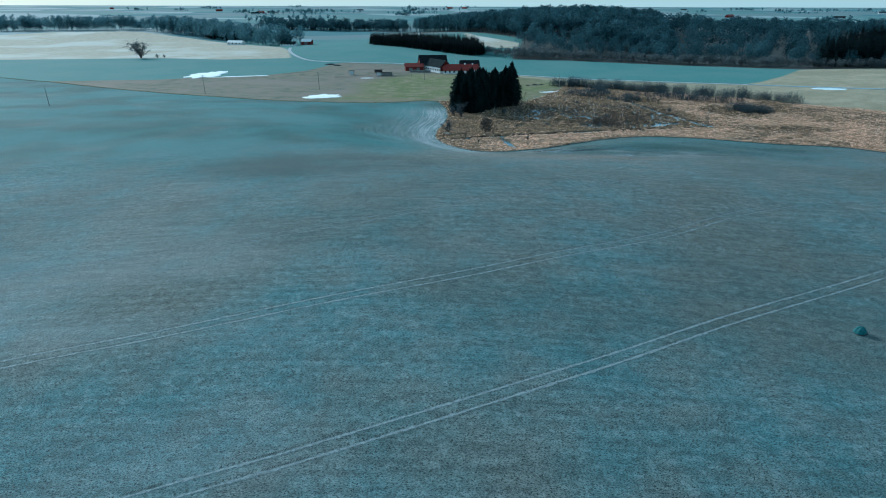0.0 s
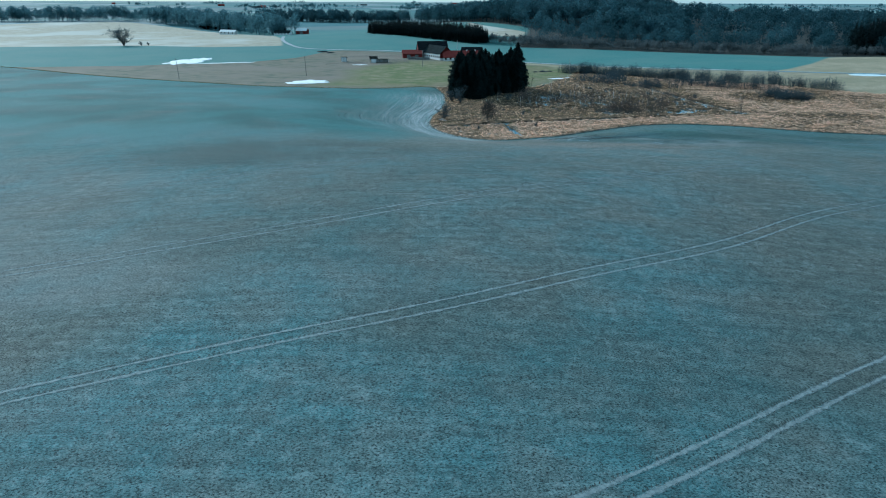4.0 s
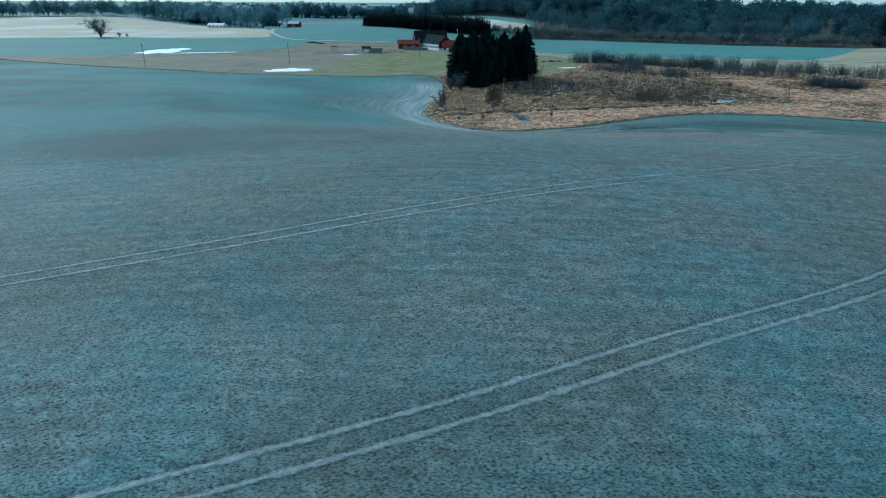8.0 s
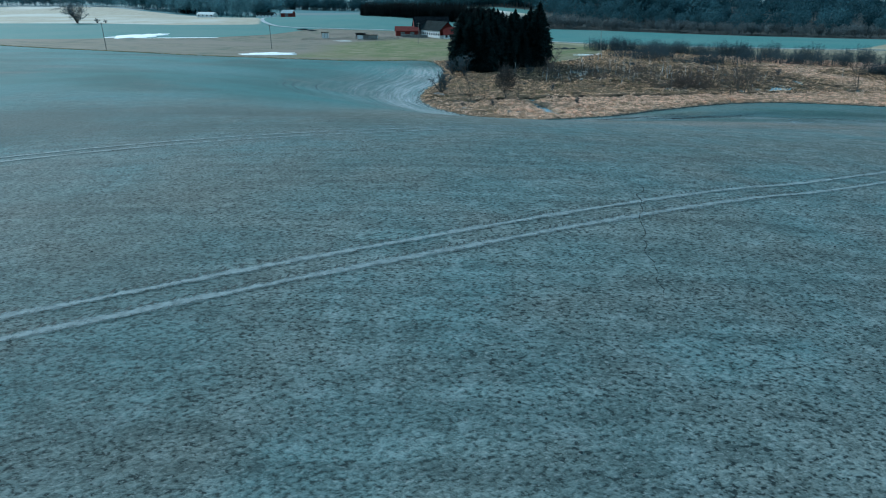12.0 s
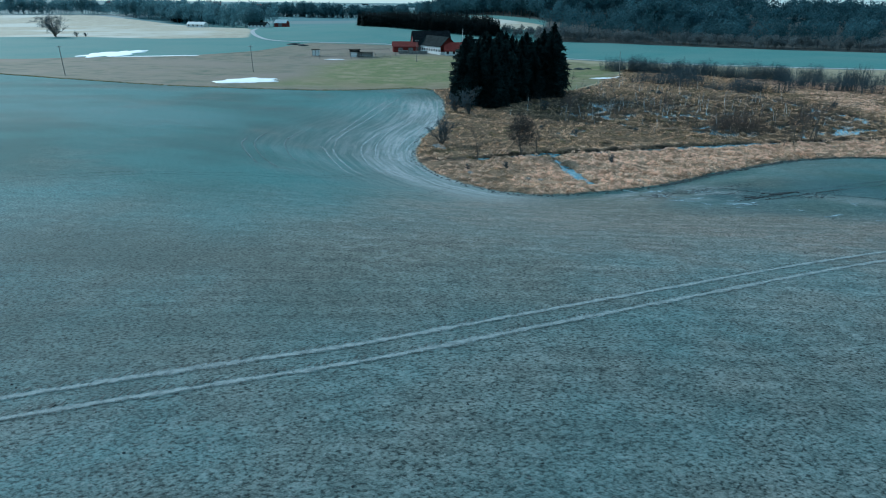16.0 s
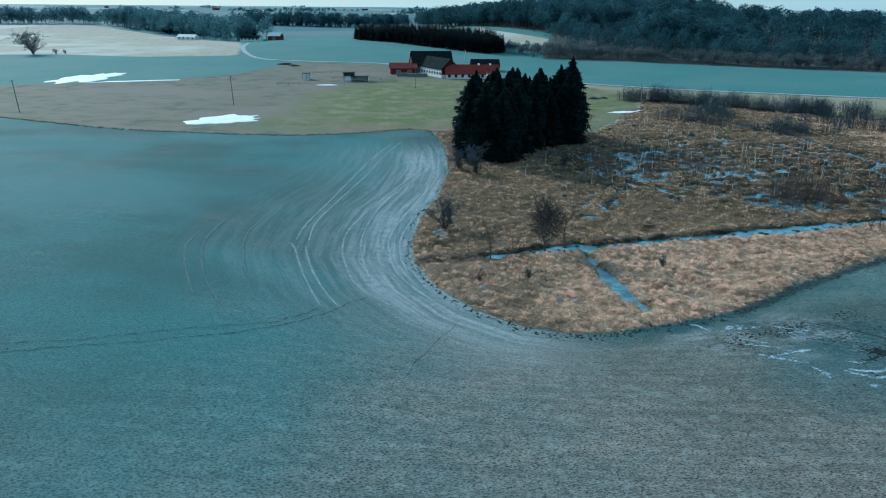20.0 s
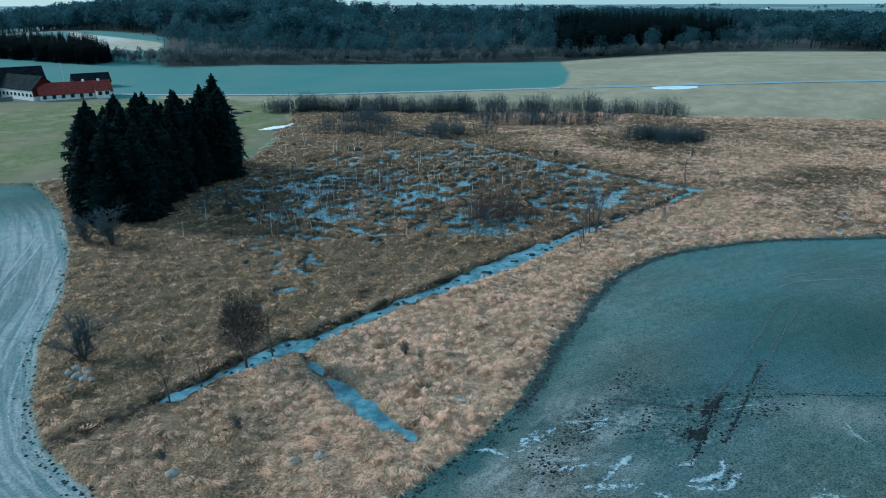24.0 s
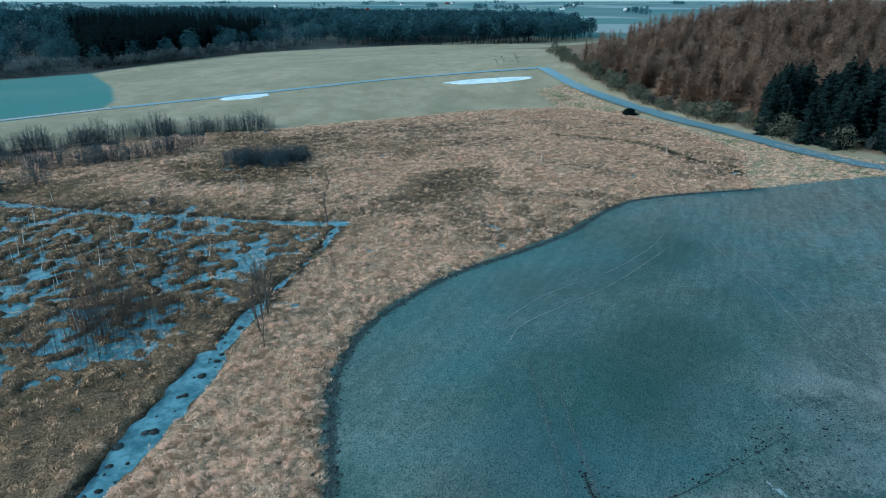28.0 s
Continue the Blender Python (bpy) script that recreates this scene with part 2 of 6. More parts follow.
# ---- materials ---------------------------------------------------------------
def tree_of(name):
    m = bpy.data.materials.new(name)
    m.use_nodes = True
    return m, m.node_tree.nodes, m.node_tree.links, m.node_tree.nodes["Principled BSDF"]


def noise_node(nt, scale, detail=4.0, rough=0.6, coord="Object", distort=0.0):
    n, l = nt.nodes, nt.links
    tc = n.get("coords") or n.new("ShaderNodeTexCoord")
    tc.name = "coords"
    t = n.new("ShaderNodeTexNoise")
    t.inputs["Scale"].default_value, t.inputs["Detail"].default_value = scale, detail
    t.inputs["Roughness"].default_value, t.inputs["Distortion"].default_value = rough, distort
    l.new(tc.outputs[coord], t.inputs["Vector"])
    return t.outputs["Fac"]


def mix(nt, fac, a, b, kind="MIX"):
    """Mix of two colours; each may be a socket or a tuple."""
    x = nt.nodes.new("ShaderNodeMix")
    x.data_type, x.blend_type = "RGBA", kind
    for sock, val in ((x.inputs[0], fac), (x.inputs[6], a), (x.inputs[7], b)):
        if isinstance(val, bpy.types.NodeSocket):
            nt.links.new(val, sock)
        elif isinstance(val, tuple):
            sock.default_value = (*val, 1.0)
        else:
            sock.default_value = val
    return x.outputs[2]


def ramp(nt, fac, lo, hi):
    """0 below lo, 1 above hi."""
    r = nt.nodes.new("ShaderNodeMapRange")
    r.interpolation_type = "SMOOTHSTEP"
    if lo > hi:
        lo, hi, r.inputs[3].default_value, r.inputs[4].default_value = hi, lo, 1.0, 0.0
    r.inputs[1].default_value, r.inputs[2].default_value = lo, hi
    nt.links.new(fac, r.inputs[0])
    return r.outputs[0]


def calc(nt, op, a, b=0.0):
    x = nt.nodes.new("ShaderNodeMath")
    x.operation = op
    for sock, val in ((x.inputs[0], a), (x.inputs[1], b)):
        if isinstance(val, bpy.types.NodeSocket):
            nt.links.new(val, sock)
        else:
            sock.default_value = val
    return x.outputs[0]


def bumped(nt, bsdf, fac, strength, distance):
    b = nt.nodes.new("ShaderNodeBump")
    b.inputs["Strength"].default_value, b.inputs["Distance"].default_value = strength, distance
    nt.links.new(fac, b.inputs["Height"])
    nt.links.new(b.outputs[0], bsdf.inputs["Normal"])


def plain(name, dark, light, scale, rough=0.8, detail=4.0, bump=0.3, depth=0.02, vary=0.0, metal=0.0, island=False, coarse=0.0, soft=False, lo=0.3, hi=0.7, shine=0.25):
    """Two-tone weathered surface; vary: how far copies or loose pieces differ."""
    m, n, l, p = tree_of(name)
    nt = m.node_tree
    f = noise_node(nt, scale, detail)
    col = mix(nt, ramp(nt, f, lo, hi), dark, light)
    if coarse:
        col = mix(nt, ramp(nt, noise_node(nt, coarse, 2.0), 0.35, 0.7), col, tuple(0.6 * c for c in dark))
    if vary:
        src = n.new("ShaderNodeNewGeometry").outputs["Random Per Island"] if island else n.new("ShaderNodeObjectInfo").outputs["Random"]
        hsv = n.new("ShaderNodeHueSaturation")
        l.new(calc(nt, "ADD", calc(nt, "MULTIPLY", src, 2 * vary), 1 - vary), hsv.inputs["Value"])
        l.new(col, hsv.inputs["Color"])
        col = hsv.outputs[0]
    l.new(col, p.inputs["Base Color"])
    p.inputs["Roughness"].default_value, p.inputs["Metallic"].default_value = rough, metal
    p.inputs["Specular IOR Level"].default_value = shine
    if bump:
        bumped(nt, p, f, bump, depth)
    if soft:
        thin = n.new("ShaderNodeBsdfTranslucent")
        both = n.new("ShaderNodeMixShader")
        both.inputs[0].default_value = 0.45
        l.new(col, thin.inputs["Color"])
        l.new(p.outputs[0], both.inputs[1])
        l.new(thin.outputs[0], both.inputs[2])
        l.new(both.outputs[0], n["Material Output"].inputs["Surface"])
    return m


def attr(nt, name):
    a = nt.nodes.new("ShaderNodeAttribute")
    a.attribute_name = name
    return a.outputs["Fac"]


def ground_material():
    m, n, l, p = tree_of("farmland")
    nt = m.node_tree
    tcoord = n.new("ShaderNodeTexCoord")
    tcoord.name = "coords"
    rows_map = n.new("ShaderNodeMapping")
    rows_map.inputs["Rotation"].default_value = (0, 0, radians(-31))
    rows_map.inputs["Scale"].default_value = (0.8, 1.1, 1)
    l.new(tcoord.outputs["Object"], rows_map.inputs["Vector"])
    fine = noise_node(nt, 6.5, 4.0, 0.70)
    l.new(rows_map.outputs[0], fine.node.inputs["Vector"])
    clod = noise_node(nt, 0.9, 4.0, 0.7)
    mid = noise_node(nt, 0.16, 3.0, 0.6)
    wide = noise_node(nt, 0.028, 3.0, 0.55)
    drill = n.new("ShaderNodeMapping")
    drill.inputs["Rotation"].default_value = (0, 0, radians(-31))
    drill.inputs["Scale"].default_value = (0.10, 1.1, 1)
    l.new(tcoord.outputs["Object"], drill.inputs["Vector"])
    rows_noise = noise_node(nt, 1.0, 3.0, 0.6)
    l.new(drill.outputs[0], rows_noise.node.inputs["Vector"])
    # young winter wheat on grey-brown soil
    soil = mix(nt, ramp(nt, fine, 0.38, 0.62), (0.036, 0.104, 0.115), (0.112, 0.262, 0.290))
    sprout = mix(nt, ramp(nt, fine, 0.36, 0.64), (0.031, 0.118, 0.121), (0.074, 0.204, 0.210))
    brown = mix(nt, ramp(nt, fine, 0.36, 0.64), (0.100, 0.090, 0.079), (0.310, 0.278, 0.245))
    field = mix(nt, calc(nt, "ADD", calc(nt, "MULTIPLY", ramp(nt, mid, 0.30, 0.75), 0.35), calc(nt, "MULTIPLY", attr(nt, "warm"), 0.65)), soil, brown)
    field = mix(nt, ramp(nt, wide, 0.38, 0.68), field, mix(nt, 0.7, field, mix(nt, 0.35, brown, (0.05, 0.085, 0.07))))
    sprout = mix(nt, ramp(nt, wide, 0.40, 0.64), sprout, mix(nt, 0.6, sprout, (0.025, 0.07, 0.066)))
    field = mix(nt, calc(nt, "MULTIPLY", ramp(nt, rows_noise, 0.38, 0.62), 0.48), field, mix(nt, 0.6, field, (0.02, 0.032, 0.034)))
    field = mix(nt, calc(nt, "MULTIPLY", ramp(nt, clod, 0.48, 0.62), 0.40), field, mix(nt, 0.7, field, (0.022, 0.034, 0.032)))
    field = mix(nt, calc(nt, "MULTIPLY", ramp(nt, clod, 0.46, 0.34), 0.42), field, mix(nt, 0.5, field, (0.36, 0.44, 0.45)))
    # dark pits and pale flecks of soil between the rows
    for size, lo, hi, share, tone in ((3.6, 0.40, 0.33, 0.50, (0.016, 0.028, 0.030)), (6.5, 0.41, 0.34, 0.80, (0.010, 0.018, 0.020)), (7.5, 0.60, 0.67, 0.40, (0.33, 0.37, 0.37))):
        fleck = noise_node(nt, size, 2.0, 0.5)
        l.new(rows_map.outputs[0], fleck.node.inputs["Vector"])
        field = mix(nt, calc(nt, "MULTIPLY", calc(nt, "MULTIPLY", ramp(nt, fleck, lo, hi), share), calc(nt, "ADD", calc(nt, "MULTIPLY", ramp(nt, mid, 0.25, 0.6), 0.5), 0.5)), field, tone)
    band = n.new("ShaderNodeCombineXYZ")
    l.new(attr(nt, "edge"), band.inputs[0])
    split = n.new("ShaderNodeSeparateXYZ")
    l.new(tcoord.outputs["Object"], split.inputs[0])
    l.new(calc(nt, "MULTIPLY", split.outputs[1], 0.045), band.inputs[1])
    streak = noise_node(nt, 0.95, 4.0, 0.7)
    l.new(band.outputs[0], streak.node.inputs["Vector"])
    near_rim = ramp(nt, attr(nt, "edge"), 38.0, 26.0)
    streaks = mix(nt, near_rim, (0.8, 0.8, 0.8), calc(nt, "ADD", calc(nt, "MULTIPLY", ramp(nt, streak, 0.38, 0.64), 0.62), 0.30))
    field = mix(nt, calc(nt, "MULTIPLY", attr(nt, "green"), ramp(nt, noise_node(nt, 0.06, 4.0, 0.6), 0.08, 0.55)), field, sprout)
    field = mix(nt, calc(nt, "MULTIPLY", attr(nt, "dark_olive"), 0.80), field, mix(nt, ramp(nt, fine, 0.36, 0.64), (0.020, 0.036, 0.035), (0.070, 0.096, 0.088)))
    field = mix(nt, calc(nt, "MULTIPLY", calc(nt, "MULTIPLY", attr(nt, "frost"), ramp(nt, clod, 0.05, 0.6)), streaks), field, mix(nt, ramp(nt, fine, 0.34, 0.66), (0.25, 0.275, 0.29), (0.48, 0.51, 0.53)))
    field = mix(nt, calc(nt, "MULTIPLY", calc(nt, "MULTIPLY", attr(nt, "mud"), 0.85), ramp(nt, noise_node(nt, 2.2, 5.0, 0.75), 0.45, 0.57)), field, (0.014, 0.021, 0.025))
    field = mix(nt, calc(nt, "MULTIPLY", attr(nt, "damp"), 0.90), field, mix(nt, ramp(nt, noise_node(nt, 0.05, 3.0, 0.5), 0.42, 0.60), mix(nt, ramp(nt, fine, 0.36, 0.64), (0.022, 0.066, 0.079), (0.042, 0.108, 0.124)), mix(nt, ramp(nt, fine, 0.36, 0.64), (0.010, 0.046, 0.045), (0.026, 0.080, 0.076))))
    # other land
    crop = mix(nt, ramp(nt, wide, 0.3, 0.7), mix(nt, ramp(nt, fine, 0.3, 0.7), (0.052, 0.158, 0.156), (0.086, 0.220, 0.210)), (0.094, 0.200, 0.190))
    rough_grass = mix(nt, ramp(nt, fine, 0.3, 0.7), (0.118, 0.108, 0.082), (0.245, 0.210, 0.160))
    rough_grass = mix(nt, ramp(nt, mid, 0.40, 0.72), rough_grass, (0.085, 0.108, 0.082))
    rough_grass = mix(nt, ramp(nt, wide, 0.42, 0.66), rough_grass, (0.195, 0.168, 0.138))
    meadow = mix(nt, ramp(nt, clod, 0.25, 0.75), (0.080, 0.110, 0.045), (0.170, 0.185, 0.078))
    meadow = mix(nt, ramp(nt, mid, 0.42, 0.72), meadow, (0.225, 0.20, 0.125))
    meadow = mix(nt, ramp(nt, wide, 0.45, 0.65), meadow, mix(nt, 0.6, meadow, (0.20, 0.165, 0.105)))
    stubble = mix(nt, ramp(nt, mid, 0.3, 0.7), (0.33, 0.30, 0.235), (0.42, 0.385, 0.31))
    drift = noise_node(nt, 0.011, 4.0, 0.55)
    stubble = mix(nt, calc(nt, "MULTIPLY", ramp(nt, drift, 0.48, 0.64), 0.8), stubble, (0.50, 0.50, 0.46))
    pale = mix(nt, ramp(nt, mid, 0.15, 0.9), (0.265, 0.235, 0.160), (0.44, 0.380, 0.280))
    pale = mix(nt, calc(nt, "MULTIPLY", ramp(nt, wide, 0.40, 0.68), 0.55), pale, (0.205, 0.200, 0.130))
    pale = mix(nt, ramp(nt, clod, 0.3, 0.8), pale, mix(nt, 0.35, pale, (0.14, 0.13, 0.09)))
    marsh = mix(nt, ramp(nt, fine, 0.36, 0.64), (0.030, 0.022, 0.013), (0.27, 0.185, 0.118))
    blot = noise_node(nt, 0.45, 5.0, 0.7, distort=0.8)
    marsh = mix(nt, ramp(nt, blot, 0.52, 0.68), marsh, mix(nt, ramp(nt, fine, 0.3, 0.7), (0.018, 0.015, 0.010), (0.07, 0.055, 0.034)))
    marsh = mix(nt, ramp(nt, mid, 0.54, 0.74), marsh, mix(nt, 0.5, marsh, (0.07, 0.060, 0.026)))
    marsh = mix(nt, calc(nt, "MULTIPLY", attr(nt, "straw"), ramp(nt, blot, 0.78, 0.42)), marsh, mix(nt, ramp(nt, fine, 0.3, 0.7), (0.15, 0.10, 0.064), (0.58, 0.405, 0.28)))
    marsh = mix(nt, calc(nt, "MULTIPLY", attr(nt, "bank"), ramp(nt, clod, 0.3, 0.6)), marsh, (0.022, 0.018, 0.013))
    # far fields in a patchwork, with blue distance haze put into their colours
    vor = n.new("ShaderNodeTexVoronoi")
    vor.inputs["Scale"].default_value = 0.0042
    l.new(n["coords"].outputs["Object"], vor.inputs["Vector"])
    sep = n.new("ShaderNodeSeparateColor")
    l.new(vor.outputs["Color"], sep.inputs[0])
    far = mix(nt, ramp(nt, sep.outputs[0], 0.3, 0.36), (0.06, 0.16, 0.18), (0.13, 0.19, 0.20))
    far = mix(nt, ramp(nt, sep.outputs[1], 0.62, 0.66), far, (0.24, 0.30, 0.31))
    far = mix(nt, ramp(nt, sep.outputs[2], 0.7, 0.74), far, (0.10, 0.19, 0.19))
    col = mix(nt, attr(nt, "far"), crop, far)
    wob = calc(nt, "MULTIPLY", calc(nt, "SUBTRACT", clod, 0.5), 1.6)

    def zone(col, name, other, soft):
        s = calc(nt, "ADD", attr(nt, name), wob)
        return mix(nt, ramp(nt, s, -soft, soft), col, other)

    col = zone(col, "stubble", stubble, 2.0)
    col = zone(col, "pale", pale, 1.5)
    col = zone(col, "rough", rough_grass, 1.0)
    col = zone(col, "dry_east", mix(nt, ramp(nt, mid, 0.46, 0.60), mix(nt, ramp(nt, clod, 0.3, 0.7), (0.22, 0.17, 0.115), (0.42, 0.33, 0.235)), (0.125, 0.15, 0.085)), 7.0)
    col = zone(col, "scrub", mix(nt, ramp(nt, clod, 0.3, 0.7), (0.034, 0.042, 0.042), (0.085, 0.086, 0.080)), 3.0)
    col = zone(col, "litter", mix(nt, ramp(nt, clod, 0.3, 0.7), (0.10, 0.070, 0.048), (0.24, 0.17, 0.115)), 2.5)
    col = zone(col, "meadow", meadow, 9.0)
    col = zone(col, "field", field, 0.5)
    col = zone(col, "wet", marsh, 0.35)
    l.new(col, p.inputs["Base Color"])
    p.inputs["Roughness"].default_value = 0.9
    p.inputs["Specular IOR Level"].default_value = 0.15
    wetness = ramp(nt, attr(nt, "wet"), -0.3, 0.6)
    tuss = noise_node(nt, 0.75, 5.0, 0.65, distort=0.6)
    height = calc(nt, "ADD", calc(nt, "MULTIPLY", fine, 0.09), calc(nt, "MULTIPLY", wetness, calc(nt, "MULTIPLY", tuss, 0.9)))
    bumped(nt, p, height, 0.8, 1.0)
    return m


def water_material():
    m, n, l, p = tree_of("still_water")
    nt = m.node_tree
    skin = ramp(nt, noise_node(nt, 0.5, 5.0, 0.7), 0.36, 0.66)
    l.new(mix(nt, skin, (0.030, 0.105, 0.140), (0.125, 0.265, 0.325)), p.inputs["Base Color"])
    l.new(calc(nt, "ADD", calc(nt, "MULTIPLY", skin, 0.12), 0.05), p.inputs["Roughness"])
    p.inputs["Specular IOR Level"].default_value = 1.0
    p.inputs["IOR"].default_value = 1.33
    bumped(nt, p, noise_node(nt, 1.2, 3.0), 0.06, 0.05)
    return m


M_GROUND = ground_material()
M_WATER = water_material()
M_STRAW = plain("dry_marsh_grass", (0.34, 0.215, 0.140), (1.0, 0.715, 0.545), 1.15, 0.85, 4, 0, vary=0.18, island=True, soft=True, lo=0.38, hi=0.55)
M_SEDGE = plain("brown_sedge", (0.13, 0.080, 0.043), (1.0, 0.655, 0.425), 1.0, 0.85, 4, 0, vary=0.2, island=True, soft=True, lo=0.40, hi=0.60)
M_MOSS = plain("olive_moss_grass", (0.06, 0.065, 0.025), (0.17, 0.165, 0.07), 0.3, 0.9, 3, 0, vary=0.4, island=True, soft=True)
M_SPRUCE = plain("spruce_needles", (0.0038, 0.0088, 0.0094), (0.0145, 0.0285, 0.0275), 1.5, 0.85, 4, 0, vary=0.5, island=True, shine=0.04)
M_SPRUCE_BARK = plain("spruce_bark", (0.05, 0.035, 0.025), (0.12, 0.085, 0.06), 6, 0.9, 5, 0.5, 0.02)
M_BARK = plain("grey_brown_bark", (0.055, 0.048, 0.042), (0.14, 0.125, 0.108), 5, 0.9, 5, 0.4, 0.01)
M_TWIG = plain("bare_twigs", (0.060, 0.050, 0.048), (0.135, 0.115, 0.105), 1.0, 0.9, 3, 0, vary=0.35, island=True, soft=True)
M_TWIG_DARK = plain("dark_alder_twigs", (0.028, 0.026, 0.026), (0.075, 0.068, 0.064), 1.0, 0.9, 3, 0, vary=0.35, island=True)
M_TWIG_BLUE = plain("grey_willow_twigs", (0.034, 0.056, 0.072), (0.088, 0.128, 0.150), 1.0, 0.9, 3, 0, vary=0.35, island=True, soft=True)
M_BIRCH = plain("dead_birch_bark", (0.52, 0.53, 0.52), (0.85, 0.86, 0.85), 4, 0.75, 5, 0.2, 0.01, coarse=1.2)
M_DEADWOOD = plain("grey_dead_wood", (0.16, 0.16, 0.15), (0.36, 0.36, 0.34), 4, 0.85, 5, 0.3, 0.01)
# blue of distance haze is put into these three far-wood colours
M_WOOD_HAZED = plain("hazed_bare_woodland", (0.018, 0.053, 0.067), (0.062, 0.137, 0.165), 0.03, 0.95, 3, 0, vary=0.2, island=True, soft=True)
# twigs paled and blued to carry the haze over distant trees
M_TWIG_HAZED = plain("hazed_leafless_trees", (0.045, 0.105, 0.125), (0.125, 0.235, 0.270), 0.05, 0.95, 3, 0, vary=0.3, island=True, soft=True)
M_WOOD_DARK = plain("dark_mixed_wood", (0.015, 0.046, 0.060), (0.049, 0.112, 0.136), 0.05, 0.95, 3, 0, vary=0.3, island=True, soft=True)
M_CONIFER_FAR = plain("dark_conifer_woodland", (0.0030, 0.0105, 0.0125), (0.0090, 0.0240, 0.0265), 0.1, 0.9, 3, 0, vary=0.4, island=True, shine=0.04)
M_LARCH = plain("bare_larch_twigs", (0.190, 0.130, 0.098), (0.48, 0.335, 0.252), 0.1, 0.9, 3, 0, vary=0.3, island=True, soft=True)
M_SCRUB = plain("grey_green_scrub", (0.060, 0.070, 0.052), (0.20, 0.205, 0.150), 0.4, 0.9, 4, 0, vary=0.3, island=True, soft=True)
M_SCRUB_BROWN = plain("brown_leafless_scrub", (0.055, 0.076, 0.084), (0.155, 0.178, 0.187), 0.06, 0.9, 4, 0, vary=0.25, island=True, soft=True)
M_ROAD = plain("wet_gravel_road", (0.22, 0.24, 0.26), (0.42, 0.44, 0.46), 1.5, 0.5, 5, 0.2, 0.02)
# blue of the reflected sky is put into the damp asphalt's base colour
M_ASPHALT = plain("damp_asphalt", (0.12, 0.21, 0.26), (0.17, 0.28, 0.34), 5.0, 0.22, 5, 0.15, 0.01)
M_SNOW = plain("old_snow", (0.80, 0.83, 0.86), (0.92, 0.94, 0.95), 0.8, 0.6, 4, 0.3, 0.05)
M_TRAM = plain("pressed_pale_soil", (0.20, 0.25, 0.265), (0.36, 0.43, 0.445), 2.4, 0.9, 5, 0.4, 0.05)
M_TRAM_FAINT = plain("overgrown_wheel_track", (0.09, 0.135, 0.145), (0.22, 0.285, 0.30), 2.4, 0.9, 5, 0.4, 0.05)
M_ICE = plain("thin_pale_ice", (0.55, 0.66, 0.70), (0.78, 0.86, 0.88), 0.3, 0.22, 4, 0.05, 0.02)


def worn(mat, lo, hi, most):
    """Lets the ground show through in a broken pattern."""
    nt = mat.node_tree
    grain = noise_node(nt, 1.9, 5.0, 0.75)
    a = calc(nt, "MULTIPLY", ramp(nt, calc(nt, "ADD", grain, calc(nt, "MULTIPLY", calc(nt, "SUBTRACT", attr(nt, "rim"), 0.6), 0.38)), lo, hi), most)
    nt.links.new(a, nt.nodes["Principled BSDF"].inputs["Alpha"])
    return mat


worn(M_TRAM, 0.24, 0.58, 0.60)
worn(M_TRAM_FAINT, 0.30, 0.64, 0.58)
M_TRAM_DIM = worn(plain("dim_wheel_track", (0.055, 0.088, 0.098), (0.12, 0.168, 0.182), 2.4, 0.9, 5, 0.4, 0.05), 0.34, 0.68, 0.5)
M_TRAM_PALE = worn(plain("pale_headland_track", (0.30, 0.36, 0.385), (0.60, 0.68, 0.71), 2.4, 0.9, 5, 0.4, 0.05), 0.32, 0.66, 0.46)
M_TRAM_DARK = worn(plain("wet_wheel_rut", (0.014, 0.026, 0.029), (0.05, 0.072, 0.077), 2.4, 0.9, 5, 0.3, 0.03), 0.36, 0.62, 0.7)
M_LUG = plain("dark_moist_soil", (0.020, 0.030, 0.032), (0.070, 0.090, 0.092), 3, 0.9, 4, 0)
M_MUD = worn(plain("black_wet_mud", (0.005, 0.008, 0.010), (0.018, 0.026, 0.029), 2.4, 0.6, 5, 0.3, 0.03), 0.34, 0.54, 0.92)
M_CRACK = worn(plain("dark_soil_crack", (0.010, 0.016, 0.018), (0.04, 0.055, 0.058), 2.4, 0.9, 5, 0.3, 0.03), 0.40, 0.60, 0.75)
M_MELT = worn(plain("frozen_meltwater", (0.26, 0.36, 0.42), (0.48, 0.60, 0.66), 2.4, 0.5, 5, 0.2, 0.02), 0.46, 0.72, 0.5)
M_THIN_ICE = worn(plain("broken_thin_ice", (0.28, 0.41, 0.49), (0.49, 0.63, 0.71), 2.4, 0.5, 5, 0.2, 0.02), 0.55, 0.70, 0.7)
M_RED = plain("falu_red_boards", (0.09, 0.013, 0.011), (0.18, 0.027, 0.021), 2.0, 0.85, 5, 0.2, 0.01)
M_REDROOF = plain("red_clay_roof_tiles", (0.13, 0.020, 0.016), (0.235, 0.040, 0.031), 1.2, 0.8, 5, 0.3, 0.03)
M_DARKROOF = plain("dark_weathered_roofing", (0.006, 0.008, 0.010), (0.018, 0.021, 0.024), 0.8, 0.95, 5, 0.2, 0.02, shine=0.05)
M_GREYROOF = plain("grey_fibre_cement_roofing", (0.006, 0.013, 0.015), (0.017, 0.027, 0.030), 0.8, 0.95, 5, 0.2, 0.02, shine=0.05)
M_WHITE = plain("white_limewash", (0.62, 0.63, 0.63), (0.80, 0.81, 0.80), 1.5, 0.8, 5, 0.15, 0.01)
M_PANE = plain("dark_window_glass", (0.015, 0.018, 0.02), (0.03, 0.035, 0.04), 3, 0.12, 2, 0)
